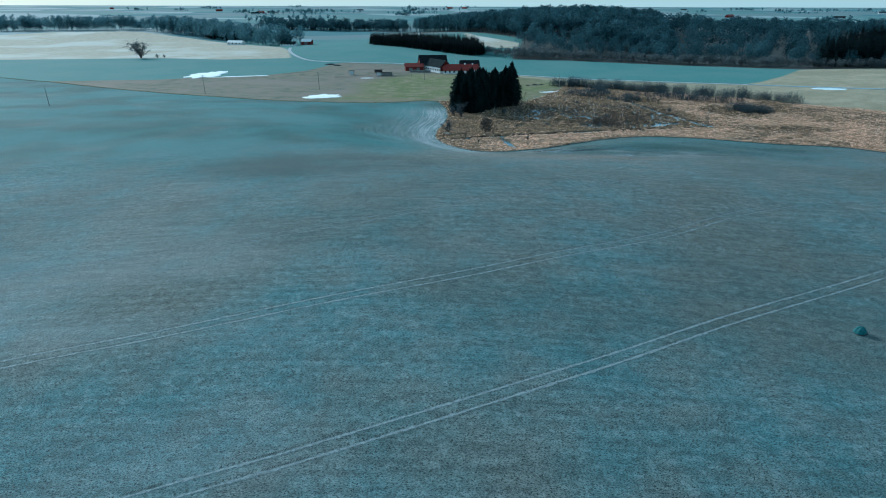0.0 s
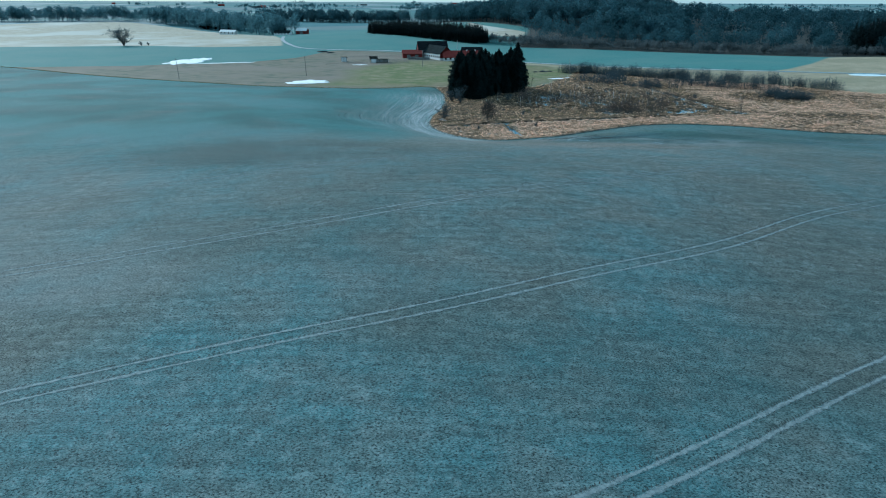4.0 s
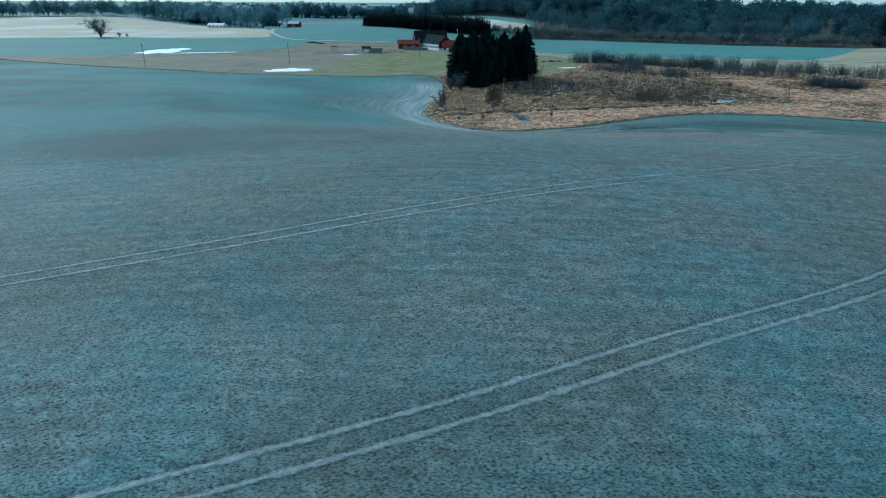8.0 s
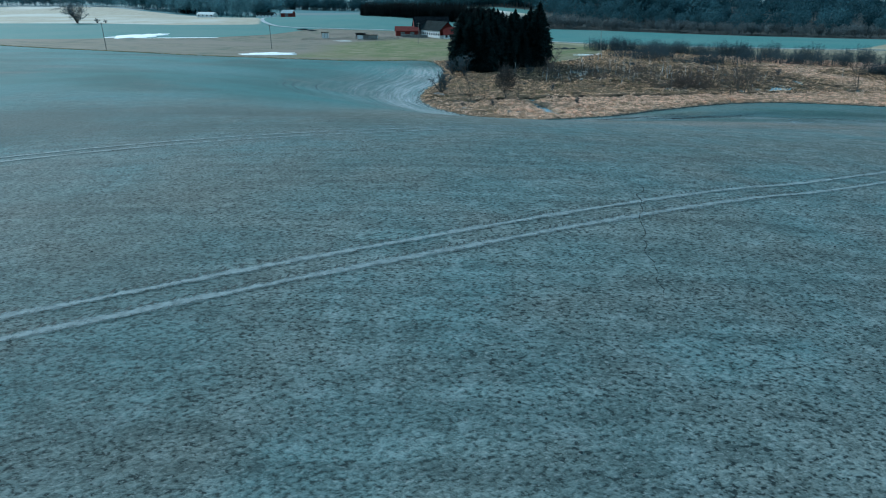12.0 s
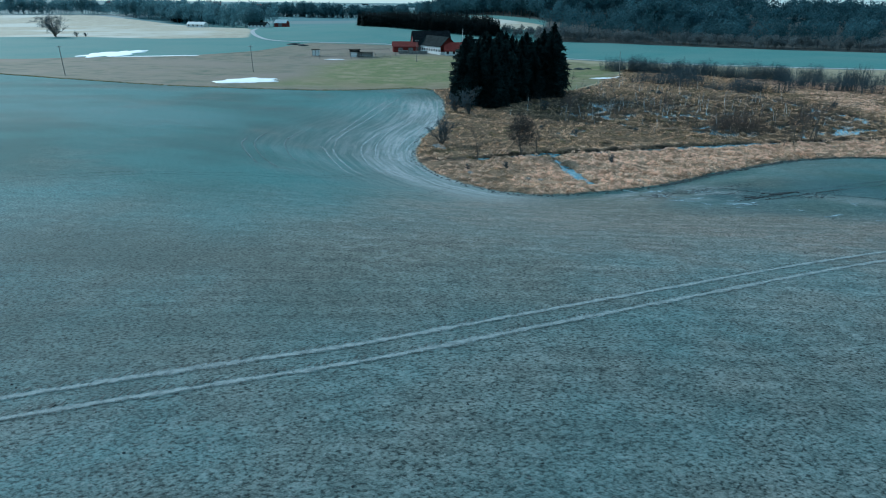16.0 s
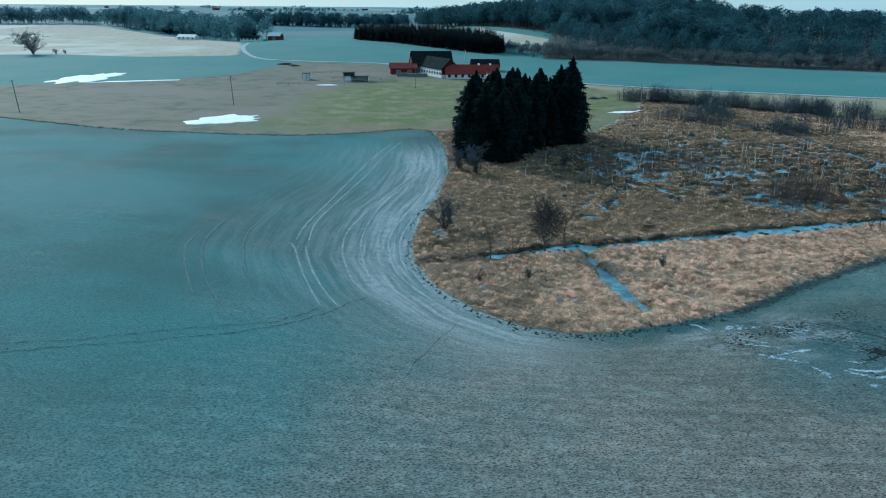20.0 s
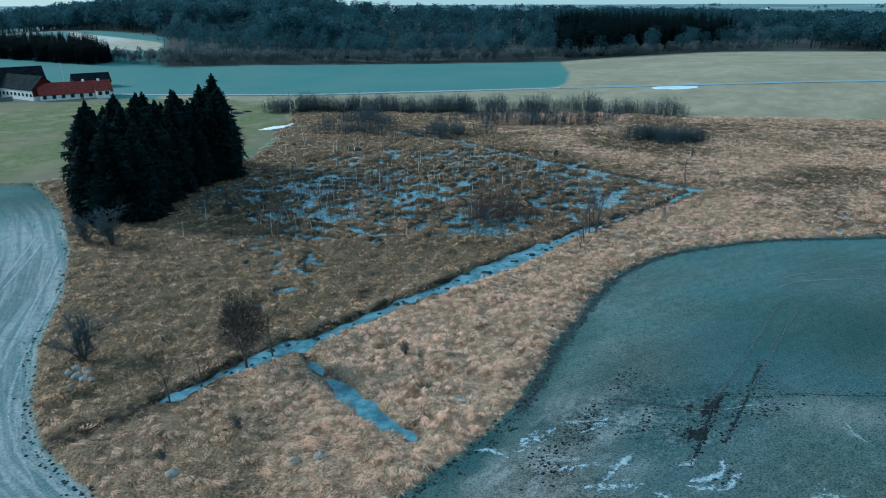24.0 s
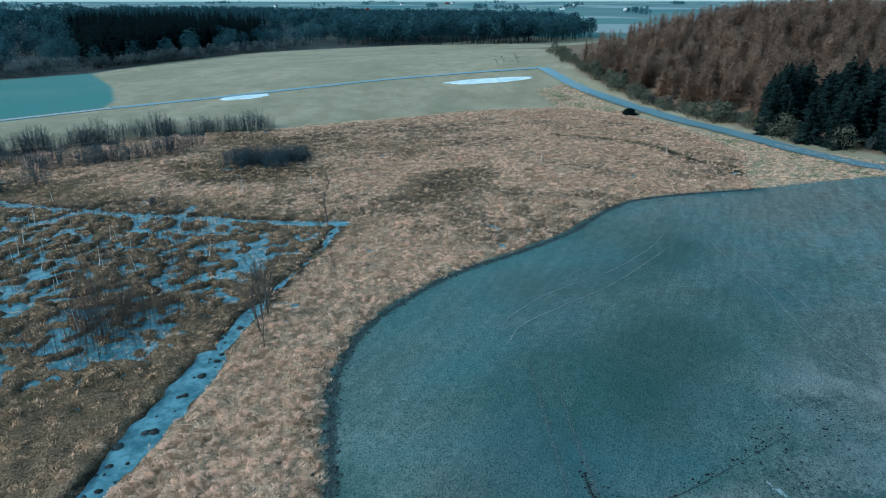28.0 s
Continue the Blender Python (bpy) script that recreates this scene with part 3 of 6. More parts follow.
M_GREYWOOD = plain("grey_weathered_boards", (0.10, 0.10, 0.098), (0.22, 0.22, 0.21), 3, 0.85, 5, 0.2, 0.01)
M_STONE = plain("field_stone", (0.13, 0.14, 0.14), (0.34, 0.35, 0.35), 2.5, 0.85, 6, 0.5, 0.04)
M_METAL = plain("painted_steel", (0.55, 0.56, 0.57), (0.72, 0.73, 0.74), 3, 0.4, 3, 0, metal=0.2)
M_TARP = plain("teal_tarpaulin", (0.015, 0.085, 0.092), (0.03, 0.14, 0.15), 2.0, 0.7, 4, 0.3, 0.03)
M_MUDLUMP = plain("black_mud_lumps", (0.005, 0.008, 0.010), (0.018, 0.024, 0.027), 3, 0.8, 4, 0, vary=0.5, island=True, shine=0.1)
M_CLOD = plain("dark_soil_clods", (0.014, 0.020, 0.022), (0.042, 0.054, 0.057), 3, 0.9, 4, 0, vary=0.5, island=True)

def strawy(x, y):
    """Where the pale tall grass stands: the dry strip along the field and the far side."""
    strip = smooth(30, 18, line_dist(x, y, EDGE)) * (0.30 + 0.70 * smooth(9, 20, x + 8 * (fbm(x, y, 6, 2, 62) - 0.5))) * smooth(4, -3, y - 243.5 - 0.23 * (x - 19))
    east = 1.0 * smooth(98, 112, x) * smooth(0.28, 0.52, fbm(x, y, 16, 2, 61)) * (1 - 0.9 * smooth(1.2, 0.6, np.hypot((x - 132) / 15, (y - 258) / 9)))
    return np.maximum(np.maximum(strip, east), 0.9 * smooth(150, 178, x))


def russet(x, y):
    """Dark trampled patches of red-brown sedge in the eastern marsh."""
    hollow = smooth(1.2, 0.55, np.hypot((x - 134) / 18, (y - 257) / 8))
    return np.maximum(hollow, smooth(0.50, 0.60, fbm(x, y, 15, 3, 91)) * smooth(96, 108, x)) * smooth(0.34, 0.55, fbm(x, y, 4, 3, 92))


# ---- land --------------------------------------------------------------------
def steps(*spans):
    """Grid lines: spans of (start, end, spacing), then growing outwards."""
    out = []
    for a, b, s in spans:
        out += list(np.linspace(a, b, max(2, int(round((b - a) / s)) + 1))[:-1])
    out.append(spans[-1][1])
    lo, hi, s0, s1 = out[0], out[-1], spans[0][2], spans[-1][2]
    left, right = [], []
    while lo > -6500:
        s0 *= 1.10
        lo -= s0
        left.append(lo)
    while hi < 6500:
        s1 *= 1.10
        hi += s1
        right.append(hi)
    return np.array(left[::-1] + out + right)


def build_ground():
    xs = steps((-160, -70, 4), (-70, -40, 2), (-40, -6, 0.8), (-6, 108, 0.5), (108, 132, 0.75), (132, 242, 1.5), (242, 330, 4))
    ys = steps((-30, 190, 4), (190, 222, 0.75), (222, 330, 0.5), (330, 345, 0.75), (345, 410, 1.5), (410, 560, 5))
    gx, gy = np.meshgrid(xs, ys)
    x, y = gx.ravel(), gy.ravel()
    z = ground_height(x, y)
    nx, ny = len(xs), len(ys)
    i, j = np.meshgrid(np.arange(nx - 1), np.arange(ny - 1))
    a = (j * nx + i).ravel()
    edge = line_dist(x, y, EDGE)
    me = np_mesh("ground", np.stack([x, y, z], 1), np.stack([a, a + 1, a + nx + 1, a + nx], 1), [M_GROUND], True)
    wet = signed(x, y, WET) + 9 * (fbm(x, y, 7, 3, 77) - 0.5) * smooth(5, 22, edge)
    frost = (0.35 + 0.65 * smooth(13, 5, edge)) * smooth(34, 12, edge + 5 * (fbm(x, y, 9, 2, 3) - 0.5)) * smooth(20, 4, x) * smooth(196, 224, y + 0.5 * x) * smooth(322, 296, y)
    frost = np.maximum(frost, 0.9 * smooth(8, 2, np.hypot((x - 35) / 1.9, (y - 215) / 1.0)) * smooth(0.40, 0.58, fbm(x, y, 3, 3, 2)))
    frost = np.maximum(frost, 0.36 * smooth(1.2, 0.5, np.hypot((x - 65) / 17, (y - 196) / 8)) * smooth(0.38, 0.60, fbm(x, y, 4, 3, 4)))
    # bluish cast over the field's left side, put into the soil colour
    frost = np.maximum(frost, 0.28 * smooth(0.40, 0.66, fbm(x * 0.5, y, 22, 3, 12)) * smooth(20, -40, x) * (0.3 + 0.7 * smooth(120, 80, y)))
    # thin, grey crop round the wet hollow
    rim = [(36, 221), (41, 216), (47, 211), (54, 204.5)]
    frost = np.maximum(frost, 0.45 * smooth(4.0, 0.6, line_dist(x, y, rim)) * smooth(0.36, 0.56, fbm(x, y, 5, 3, 95)))
    green = 0.95 * smooth(166, 214, y - 0.22 * x + 26 * (fbm(x, y, 30, 2, 8) - 0.5))
    green = green * (1 - 0.8 * smooth(-24, 4, x + 10 * (fbm(x, y, 14, 2, 86) - 0.5)) * smooth(228, 208, y))
    green = np.maximum(green, 1.0 * smooth(1.2, 0.5, np.hypot((x + 26) / 16, (y - 268) / 10)))
    green = np.maximum(green, 0.5 * smooth(1.2, 0.6, np.hypot((x - 88) / 36, (y - 213) / 22)) * smooth(0.3, 0.6, fbm(x, y, 22, 2, 11)))
    mud = smooth(1.2, 0.3, np.hypot((x - 43) / 20, (y - 214) / 9)) * smooth(0.40, 0.58, fbm(x, y, 4.5, 3, 21))
    mud = np.maximum(mud, 0.8 * smooth(1.2, 0.3, np.hypot((x - 62) / 12, (y - 199) / 7)) * smooth(0.45, 0.62, fbm(x, y, 4.5, 2, 22)))
    bank = smooth(1.8, 0.8, line_dist(x, y, DRAIN)) + smooth(2.0, 0.9, np.minimum(line_dist(x, y, DITCH), line_dist(x, y, DITCH_NORTH))) + smooth(0.05, 0.5, pool_depth(x, y)) + 0.75 * russet(x, y) + 0.5 * smooth(1.1, 0.6, np.hypot((x - 62) / 44, (y - 290) / 36)) * smooth(0.40, 0.58, fbm(x, y, 5, 3, 83))
    # darker olive-grey patches over parts of the field
    dark_olive = smooth(1.3, 0.4, np.hypot((x + 30) / 34, (y - 163) / 16)) * (0.5 + 0.5 * smooth(0.3, 0.55, fbm(x, y, 9, 3, 84)))
    dark_olive = np.maximum(dark_olive, 0.3 * smooth(0.50, 0.68, fbm(x, y, 34, 3, 85)) * smooth(190, 165, y))
    damp = smooth(1.15, 0.60, np.hypot((x - 86) / 46, (y - 214) / 26)) * (0.36 + 0.46 * smooth(0.3, 0.65, fbm(x, y, 18, 3, 71))) + 0.95 * smooth(4.5, 1.2, edge + 2.5 * (fbm(x, y, 4, 2, 78) - 0.5)) * smooth(8, 25, x)
    dark_olive = np.maximum(dark_olive, 0.85 * smooth(1.2, 0.4, np.hypot((x - 73) / 15, (y - 211) / 7)))
    dark_olive = np.maximum(dark_olive, 0.5 * smooth(1.2, 0.5, np.hypot((x - 47) / 17, (y - 219) / 7)))
    dark_olive = np.maximum(dark_olive, 0.40 * smooth(1.2, 0.3, np.hypot((x + 27) / 22, (y - 270) / 14)))
    dark_olive = np.maximum(dark_olive, 0.6 * smooth(1.2, 0.4, np.hypot((x + 3) / 9, (y - 316) / 12)))
    damp = damp * (0.22 + 0.78 * smooth(236, 214, y + 0.12 * (x - 80)))
    damp = damp * (1 - np.clip(1.2 * frost, 0, 0.95))
    hollow = smooth(1.25, 0.7, np.hypot((x - 51) / 21, (y - 206) / 14) + 0.5 * (fbm(x, y, 9, 3, 96) - 0.5)) * (x > 20)
    damp = np.maximum(damp, 0.6 * hollow * (1 - 0.6 * np.clip(frost, 0, 1)))
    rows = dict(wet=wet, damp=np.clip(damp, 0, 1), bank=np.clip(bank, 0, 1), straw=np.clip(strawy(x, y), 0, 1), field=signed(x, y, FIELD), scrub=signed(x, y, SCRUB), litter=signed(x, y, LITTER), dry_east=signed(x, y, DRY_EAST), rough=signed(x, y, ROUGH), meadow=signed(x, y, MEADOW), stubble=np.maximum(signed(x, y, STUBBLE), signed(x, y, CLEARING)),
                pale=signed(x, y, PALE), far=smooth(650, 800, np.hypot(x, y - 100)), frost=frost, green=green * (1 - 0.45 * smooth(18, 36, x)), mud=mud, dark_olive=dark_olive, edge=edge, warm=(0.12 + 0.33 * smooth(80, 135, y) + 0.85 * smooth(165, 195, y) * smooth(-20, 10, x) * smooth(70, 48, x) * (1 - 0.85 * hollow)) * smooth(-42, 18, x + 14 * (fbm(x, y, 24, 2, 81) - 0.5)))
    for key, val in rows.items():
        me.attributes.new(key, "FLOAT", "POINT").data.foreach_set("value", val.astype(np.float32))
    tagged(new("ground", me), "rolling farmland of bare winter fields, brown marsh and pale grass", "ground", kind="structure")


build_ground()


def zat(x, y):
    return float(ground_height(np.array([x]), np.array([y]))[0])


def ribbon(name, pts, width, mat, lift, label, category="road", rag=0.0, ends=True, across=3):
    """A strip of land surface that follows plan points, with ragged edges."""
    p = np.array(pts)
    d = np.gradient(p, axis=0)
    d /= np.linalg.norm(d, axis=1)[:, None] + 1e-9
    n = np.stack([-d[:, 1], d[:, 0]], 1)
    k = np.linspace(-0.5, 0.5, across)
    s = np.arange(len(p))
    half = width * (1 + rag * 2 * (vnoise(s, s * 0 + 3, 2.2, int(abs(p[0, 0]))) - 0.5))
    if ends:
        half = half * np.minimum(1, np.minimum(s, s[::-1]) / 3 + 0.15)
    q = p[:, None, :] + n[:, None, :] * (half[:, None] * k)[:, :, None]
    z = ground_height(q[..., 0].ravel(), q[..., 1].ravel()).reshape(q.shape[:2])
    z = np.maximum(z, z[:, [across // 2]] - 0.05) + lift
    v = np.concatenate([q, z[..., None]], 2).reshape(-1, 3)
    i, j = np.meshgrid(np.arange(across - 1), np.arange(len(p) - 1))
    a = (j * across + i).ravel()
    ob = new(name, np_mesh(name, v, np.stack([a, a + across, a + across + 1, a + 1], 1), [mat], True))
    ob.data.attributes.new("rim", "FLOAT", "POINT").data.foreach_set("value", np.tile(1 - 2 * np.abs(k), len(p)).astype(np.float32))
    return tagged(ob, label, category, kind="structure")


def water_sheet(name, x0, x1, y0, y1, z, label):
    xs, ys = np.linspace(x0, x1, 12), np.linspace(y0, y1, 12)
    gx, gy = np.meshgrid(xs, ys)
    i, j = np.meshgrid(np.arange(11), np.arange(11))
    a = (j * 12 + i).ravel()
    me = np_mesh(name, np.stack([gx.ravel(), gy.ravel(), np.full(gx.size, z)], 1), np.stack([a, a + 1, a + 13, a + 12], 1), [M_WATER], True)
    return tagged(new(name, me), label, "water", kind="structure")


water_sheet("marsh_water", 1, 175, 204, 408, WATER_Z, "still grey-blue water in the marsh ditches and pools")
ribbon("road", spline(ROAD[:12], 2.0), 2.8, M_ROAD, 0.12, "narrow pale gravel lane past the farm", rag=0.1, ends=False)
ribbon("road", spline(ROAD[11:], 2.0), 2.8, M_ASPHALT, 0.12, "narrow damp lane over pale grass", rag=0.1, ends=False)
ribbon("farm_track", spline(TRACK, 2.0), 4.6, M_ASPHALT, 0.14, "damp blue-grey track along the larch plantation", rag=0.08, ends=False)


def puddle(name, x, y, a, b, turn, mat, label, category, thick=0.06, rag=0.25, seed=0):
    """A flat patch of standing water or old snow with a ragged outline and a rounded rim."""
    ang = np.linspace(0, 2 * np.pi, 64, endpoint=False)
    r = 1 + rag * 2 * (vnoise(np.cos(ang) * 3 + 9, np.sin(ang) * 3 + 9, 1.0, seed) - 0.5) + rag * 0.8 * (vnoise(np.cos(ang) * 9 + 9, np.sin(ang) * 9 + 9, 1.0, seed + 3) - 0.5)
    c, s = math.cos(radians(turn)), math.sin(radians(turn))
    rings, faces = [], []
    for k, (f, h) in enumerate(((1.0, -0.05), (0.985, thick * 0.7), (0.9, thick), (0.5, thick), (0.004, thick))):
        u, v = a * r * f * np.cos(ang), b * r * f * np.sin(ang)
        px, py = x + u * c - v * s, y + u * s + v * c
        base = ground_height(px, py) if mat in (M_SNOW, M_ICE, M_CLOD, M_MUDLUMP) else np.full(64, zat(x, y) + 0.10)
        rings.append(np.stack([px, py, base + h], 1))
        if k:
            i = np.arange(64)
            faces.append(np.stack([(k - 1) * 64 + i, (k - 1) * 64 + (i + 1) % 64, k * 64 + (i + 1) % 64, k * 64 + i], 1))
    ob = new(name, np_mesh(name, np.concatenate(rings), np.concatenate(faces), [mat], True))
    return tagged(ob, label, category)


puddle("flooded_hollow", 198, 358, 8.0, 3.8, -38, M_ICE, "frozen hollow shining in pale grass", "puddle", 0.05, 0.14, 1)
puddle("flooded_hollow", 255, 293, 17.0, 3.6, -52, M_ICE, "long frozen hollow shining in pale grass", "puddle", 0.05, 0.12, 2)
for x, y, a, b in ((46.6, 213.0, 1.9, 0.6), (41.8, 210.6, 0.9, 0.7), (44.4, 213.6, 0.5, 0.3)):
    puddle("mud_patch", x, y, a, b, 28, M_MUDLUMP, "black patch of churned wet mud in the field corner", "mud", 0.03, 0.5, int(x))
puddle("snow_patch", -58.5, 339, 9.5, 7.5, 60, M_SNOW, "patch of old white snow on brown rough grass", "snow", 0.12, 0.35, 3)
puddle("snow_patch", -150, 446, 20, 8.5, 80, M_SNOW, "large patch of old white snow by the field edge", "snow", 0.15, 0.3, 4)
puddle("snow_patch", -127, 437, 15, 2.2, 20, M_SNOW, "thin strip of old snow along the field edge", "snow", 0.08, 0.35, 5)
puddle("snow_patch", 56, 368, 5.0, 1.8, 20, M_SNOW, "small patch of old snow on green grass", "snow", 0.08, 0.35, 6)
puddle("snow_patch", -47.5, 431, 3.6, 1.6, 5, M_SNOW, "small patch of old snow in the paddock", "snow", 0.08, 0.35, 7)

# wheel tracks in the wheat, in pairs
TRAMS = [[(-75, 26), (-23.9, 47.4), (-12, 52.5), (4, 60.8), (21, 71), (39.5, 83.7), (63, 98.5), (82, 110)],
         [(-90, 55), (-51, 69.6), (-33.6, 75.6), (-14, 84.2), (2.5, 92), (17.8, 101), (37.6, 113), (57.4, 128.7), (74, 139)],
         [(-100, 88), (-68.3, 97), (-44.2, 103.5), (-18.1, 113.5), (-1, 122.4), (9.7, 128.6), (21, 135.3), (30, 140.3), (55.5, 158), (72, 171)],
         [(-86, 126), (-66, 131.8), (-44, 138), (-19.3, 148), (-6.8, 152.5), (0, 155.2), (8.8, 160), (18.1, 165.6), (31.6, 174.1), (45, 181.5)]]
HEAD = [([(-18.4, 237.7), (-17.1, 235.5), (-15.2, 229.5), (-13, 223.4), (-11.1, 218.6), (-10.3, 216.8)], 0.55, "pale"),
        ([(-16.1, 237.1), (-14.4, 231), (-12.5, 225.6), (-10.4, 220.8), (-8.7, 217.5)], 0.55, "pale"),
        ([(-11, 314), (-12.6, 304), (-13.8, 294.9), (-14.8, 283.6), (-16.6, 261.9), (-17.8, 247), (-17.6, 238)], 0.5, "pale"),
        ([(-9.4, 314), (-11, 303), (-12.4, 289.7), (-13.2, 279.4), (-15.5, 260.6), (-16.7, 247.5), (-16, 238.4)], 0.5, "pale"),
        ([(-1.9, 296), (-3.6, 287), (-5.7, 277.4), (-7.2, 270.8), (-10.4, 256.2), (-11.9, 245.5), (-11.5, 238.2), (-10.2, 232), (-8.5, 226.6), (-6.4, 223.3), (-3, 219.5)], 0.6, "pale"),
        ([(-1.2, 292), (-3.3, 282.6), (-7.7, 265.2), (-9.5, 252), (-9.5, 241.5), (-8, 233), (-5.9, 225.9), (-3.3, 221.4)], 0.55, "pale"),
        ([(0.4, 284), (-0.9, 275.4), (-2.6, 266.7), (-5, 253.6), (-6, 245.3), (-5.7, 240.6), (-4.2, 232.5), (-1.8, 227.4), (1, 223)], 0.7, "pale"),
        ([(0.5, 272), (-1.2, 264), (-3.6, 252), (-4.4, 244), (-3.9, 238), (-2.4, 231)], 0.5, "pale"),
        ([(-29.7, 236.8), (-28.6, 229.6), (-25.6, 222), (-22, 214.4)], 0.45, "faint"), ([(-28.2, 243.4), (-28.1, 237.5), (-26.9, 230.4), (-23.4, 221.1), (-19.4, 213.8)], 0.45, "faint"),
        ([(-23.8, 247), (-24, 239.6), (-22.7, 232.5), (-20.1, 224.7), (-18.4, 221.2)], 0.4, "faint"),
        ([(-110, 168), (-72, 178), (-45, 192), (-31.7, 200.5), (-26.4, 202.7), (-21.1, 206.1), (-17.2, 208.6), (-13.4, 211.3), (-11.1, 215.2), (-10.3, 216.8)], 0.24, "dark"),
        ([(-109, 166.2), (-71, 176.2), (-44, 190.4), (-30.8, 199.2), (-25.8, 201.6), (-20.4, 204.3), (-15.5, 207.9), (-11.9, 211.6), (-9.5, 215.6), (-8.7, 217.5), (-6.9, 221), (-5.5, 222.7)], 0.24, "dark"),
        ([(46, 213), (53.4, 215.9), (59.7, 218.8), (65.2, 221.3), (70, 223.6)], 0.8, "dim"), ([(47, 211.2), (54, 214), (58.8, 216.3), (65.7, 219.4), (71, 221.6)], 0.8, "dim"),
        ([(76, 228.2), (79.7, 228.3), (85.2, 226.9), (90, 224.7), (97.2, 220.5), (108, 217), (117, 215.6)], 0.5, "faint"), ([(73, 226.5), (77.8, 226.4), (84.3, 223.4), (91.9, 219.6), (104.4, 215.8), (110, 214.4)], 0.5, "faint"),
        ([(45, 182.4), (58, 188), (71.8, 194), (80.2, 198.1), (95.1, 202.7), (107.5, 207.4), (116, 210)], 0.5, "faint"), ([(45.8, 180.6), (60, 186.6), (76.2, 193.3), (93.9, 199.8), (106.8, 204.6), (116, 207.6)], 0.5, "faint"),
        ([(15.7, 137.6), (14.3, 132.2), (13, 126.6), (12.6, 123.2), (12, 119.7)], 0.11, "dark")]


def offset(pts, d):
    p = np.array(pts)
    t = np.gradient(p, axis=0)
    t /= np.linalg.norm(t, axis=1)[:, None] + 1e-9
    return [tuple(q) for q in p + d * np.stack([-t[:, 1], t[:, 0]], 1)]


for line in TRAMS[:4]:
    for side in (-0.92, 0.92):
        ribbon("wheel_track", offset(spline(line, 0.7), side), 0.6, M_TRAM, 0.05, "pale pressed wheel track through young wheat", "wheel track", 0.35, across=5)
        # row of dark tyre lug prints beside the pressed strip
        a = np.array(offset(spline(line, 0.4), side + 0.40))
        d = np.gradient(a, axis=0)
        d /= np.linalg.norm(d, axis=1)[:, None]
        nrm = np.stack([-d[:, 1], d[:, 0]], 1)
        rr = np.random.default_rng(int(abs(line[0][0] * 10)) + (side > 0))
        a = a[rr.random(len(a)) < 0.9]
        d, nrm = d[:len(a)], nrm[:len(a)]
        wd, ln = 0.06 + 0.05 * rr.random(len(a))[:, None], 0.14 + 0.16 * rr.random(len(a))[:, None]
        q4 = np.stack([a - d * wd - nrm * ln * 0.5, a + d * wd - nrm * ln * 0.5, a + d * (wd * 0.4 + 0.18) + nrm * ln * 0.6, a - d * (wd * 0.4 - 0.18) + nrm * ln * 0.6], 1).reshape(-1, 2)
        prints = new("tyre_prints", np_mesh("tyre_prints", np.column_stack([q4, ground_height(q4[:, 0], q4[:, 1]) + 0.06]), np.arange(len(q4)).reshape(-1, 4), [M_LUG]))
        tagged(prints, "dark tyre lug prints along a wheel track", "wheel track", kind="structure")
for line, wide, look_of in HEAD:
    pts = np.array(spline(line, 0.3 if look_of == "dark" else 0.5))
    if look_of == "dark":
        pts = pts + 0.5 * (np.stack([vnoise(pts[:, 0], pts[:, 1], 0.7, 5), vnoise(pts[:, 0], pts[:, 1], 0.7, 6)], 1) - 0.5)
    ribbon("wheel_track", pts, wide * (0.8 if look_of == "dark" else 1), {"pale": M_TRAM_PALE, "dark": M_CRACK, "faint": M_TRAM_FAINT, "dim": M_TRAM_DIM}[look_of], 0.05, look_of + " pressed wheel track on the headland", "wheel track", 0.5, across=5)
for line, wide, mat, label in (([(38, 207.8), (42, 210.2), (46.5, 212.8), (49.5, 214.3)], 0.22, M_MUD, "dark wet wheel rut in the muddy corner"),
                               ([(42.3, 208.4), (45.2, 209.9), (48, 211.2), (52.5, 213.7), (55.2, 215)], 0.22, M_MUD, "dark wet wheel rut in the muddy corner"),
                               ([(47.8, 213.6), (50.2, 211.3), (52.8, 210), (55.2, 207.7), (59.3, 204.5), (64, 201)], 0.2, M_TRAM_DARK, "dark crooked crack in the soil"),
                               ([(40, 219), (41.7, 217.3), (44.1, 213.9), (46.2, 211.8)], 0.7, M_TRAM_DARK, "dark crooked crack in the soil"),
                               ([(39.5, 219.6), (42.3, 216.3), (44, 213.8), (46.4, 211.7), (48.3, 211), (50, 209.6), (51.3, 207.7), (51, 205.6), (50.5, 203.7)], 0.28, M_MELT, "thin pale streak of frozen meltwater"),
                               ([(34.6, 218.6), (36.6, 217.2), (38.6, 215.9)], 1.6, M_MELT, "pale patch of frozen meltwater on mud"),
                               ([(51.5, 205), (50.5, 203.7), (50, 202)], 1.6, M_MELT, "pale patch of frozen meltwater on mud"),
                               ([(30.2, 215.4), (31.4, 214.2), (33.2, 213.2)], 2.2, M_MELT, "pale patch of frozen meltwater on mud"),
                               ([(57.5, 203), (55.9, 201.5), (55, 199.4), (56, 197)], 1.0, M_MELT, "pale patch of frozen meltwater on mud")):
    ribbon("meltwater_streak" if mat is M_MELT else "rut", spline(line, 0.4), wide, mat, 0.05, label, "frost" if mat is M_MELT else "rut", 0.8, across=7)
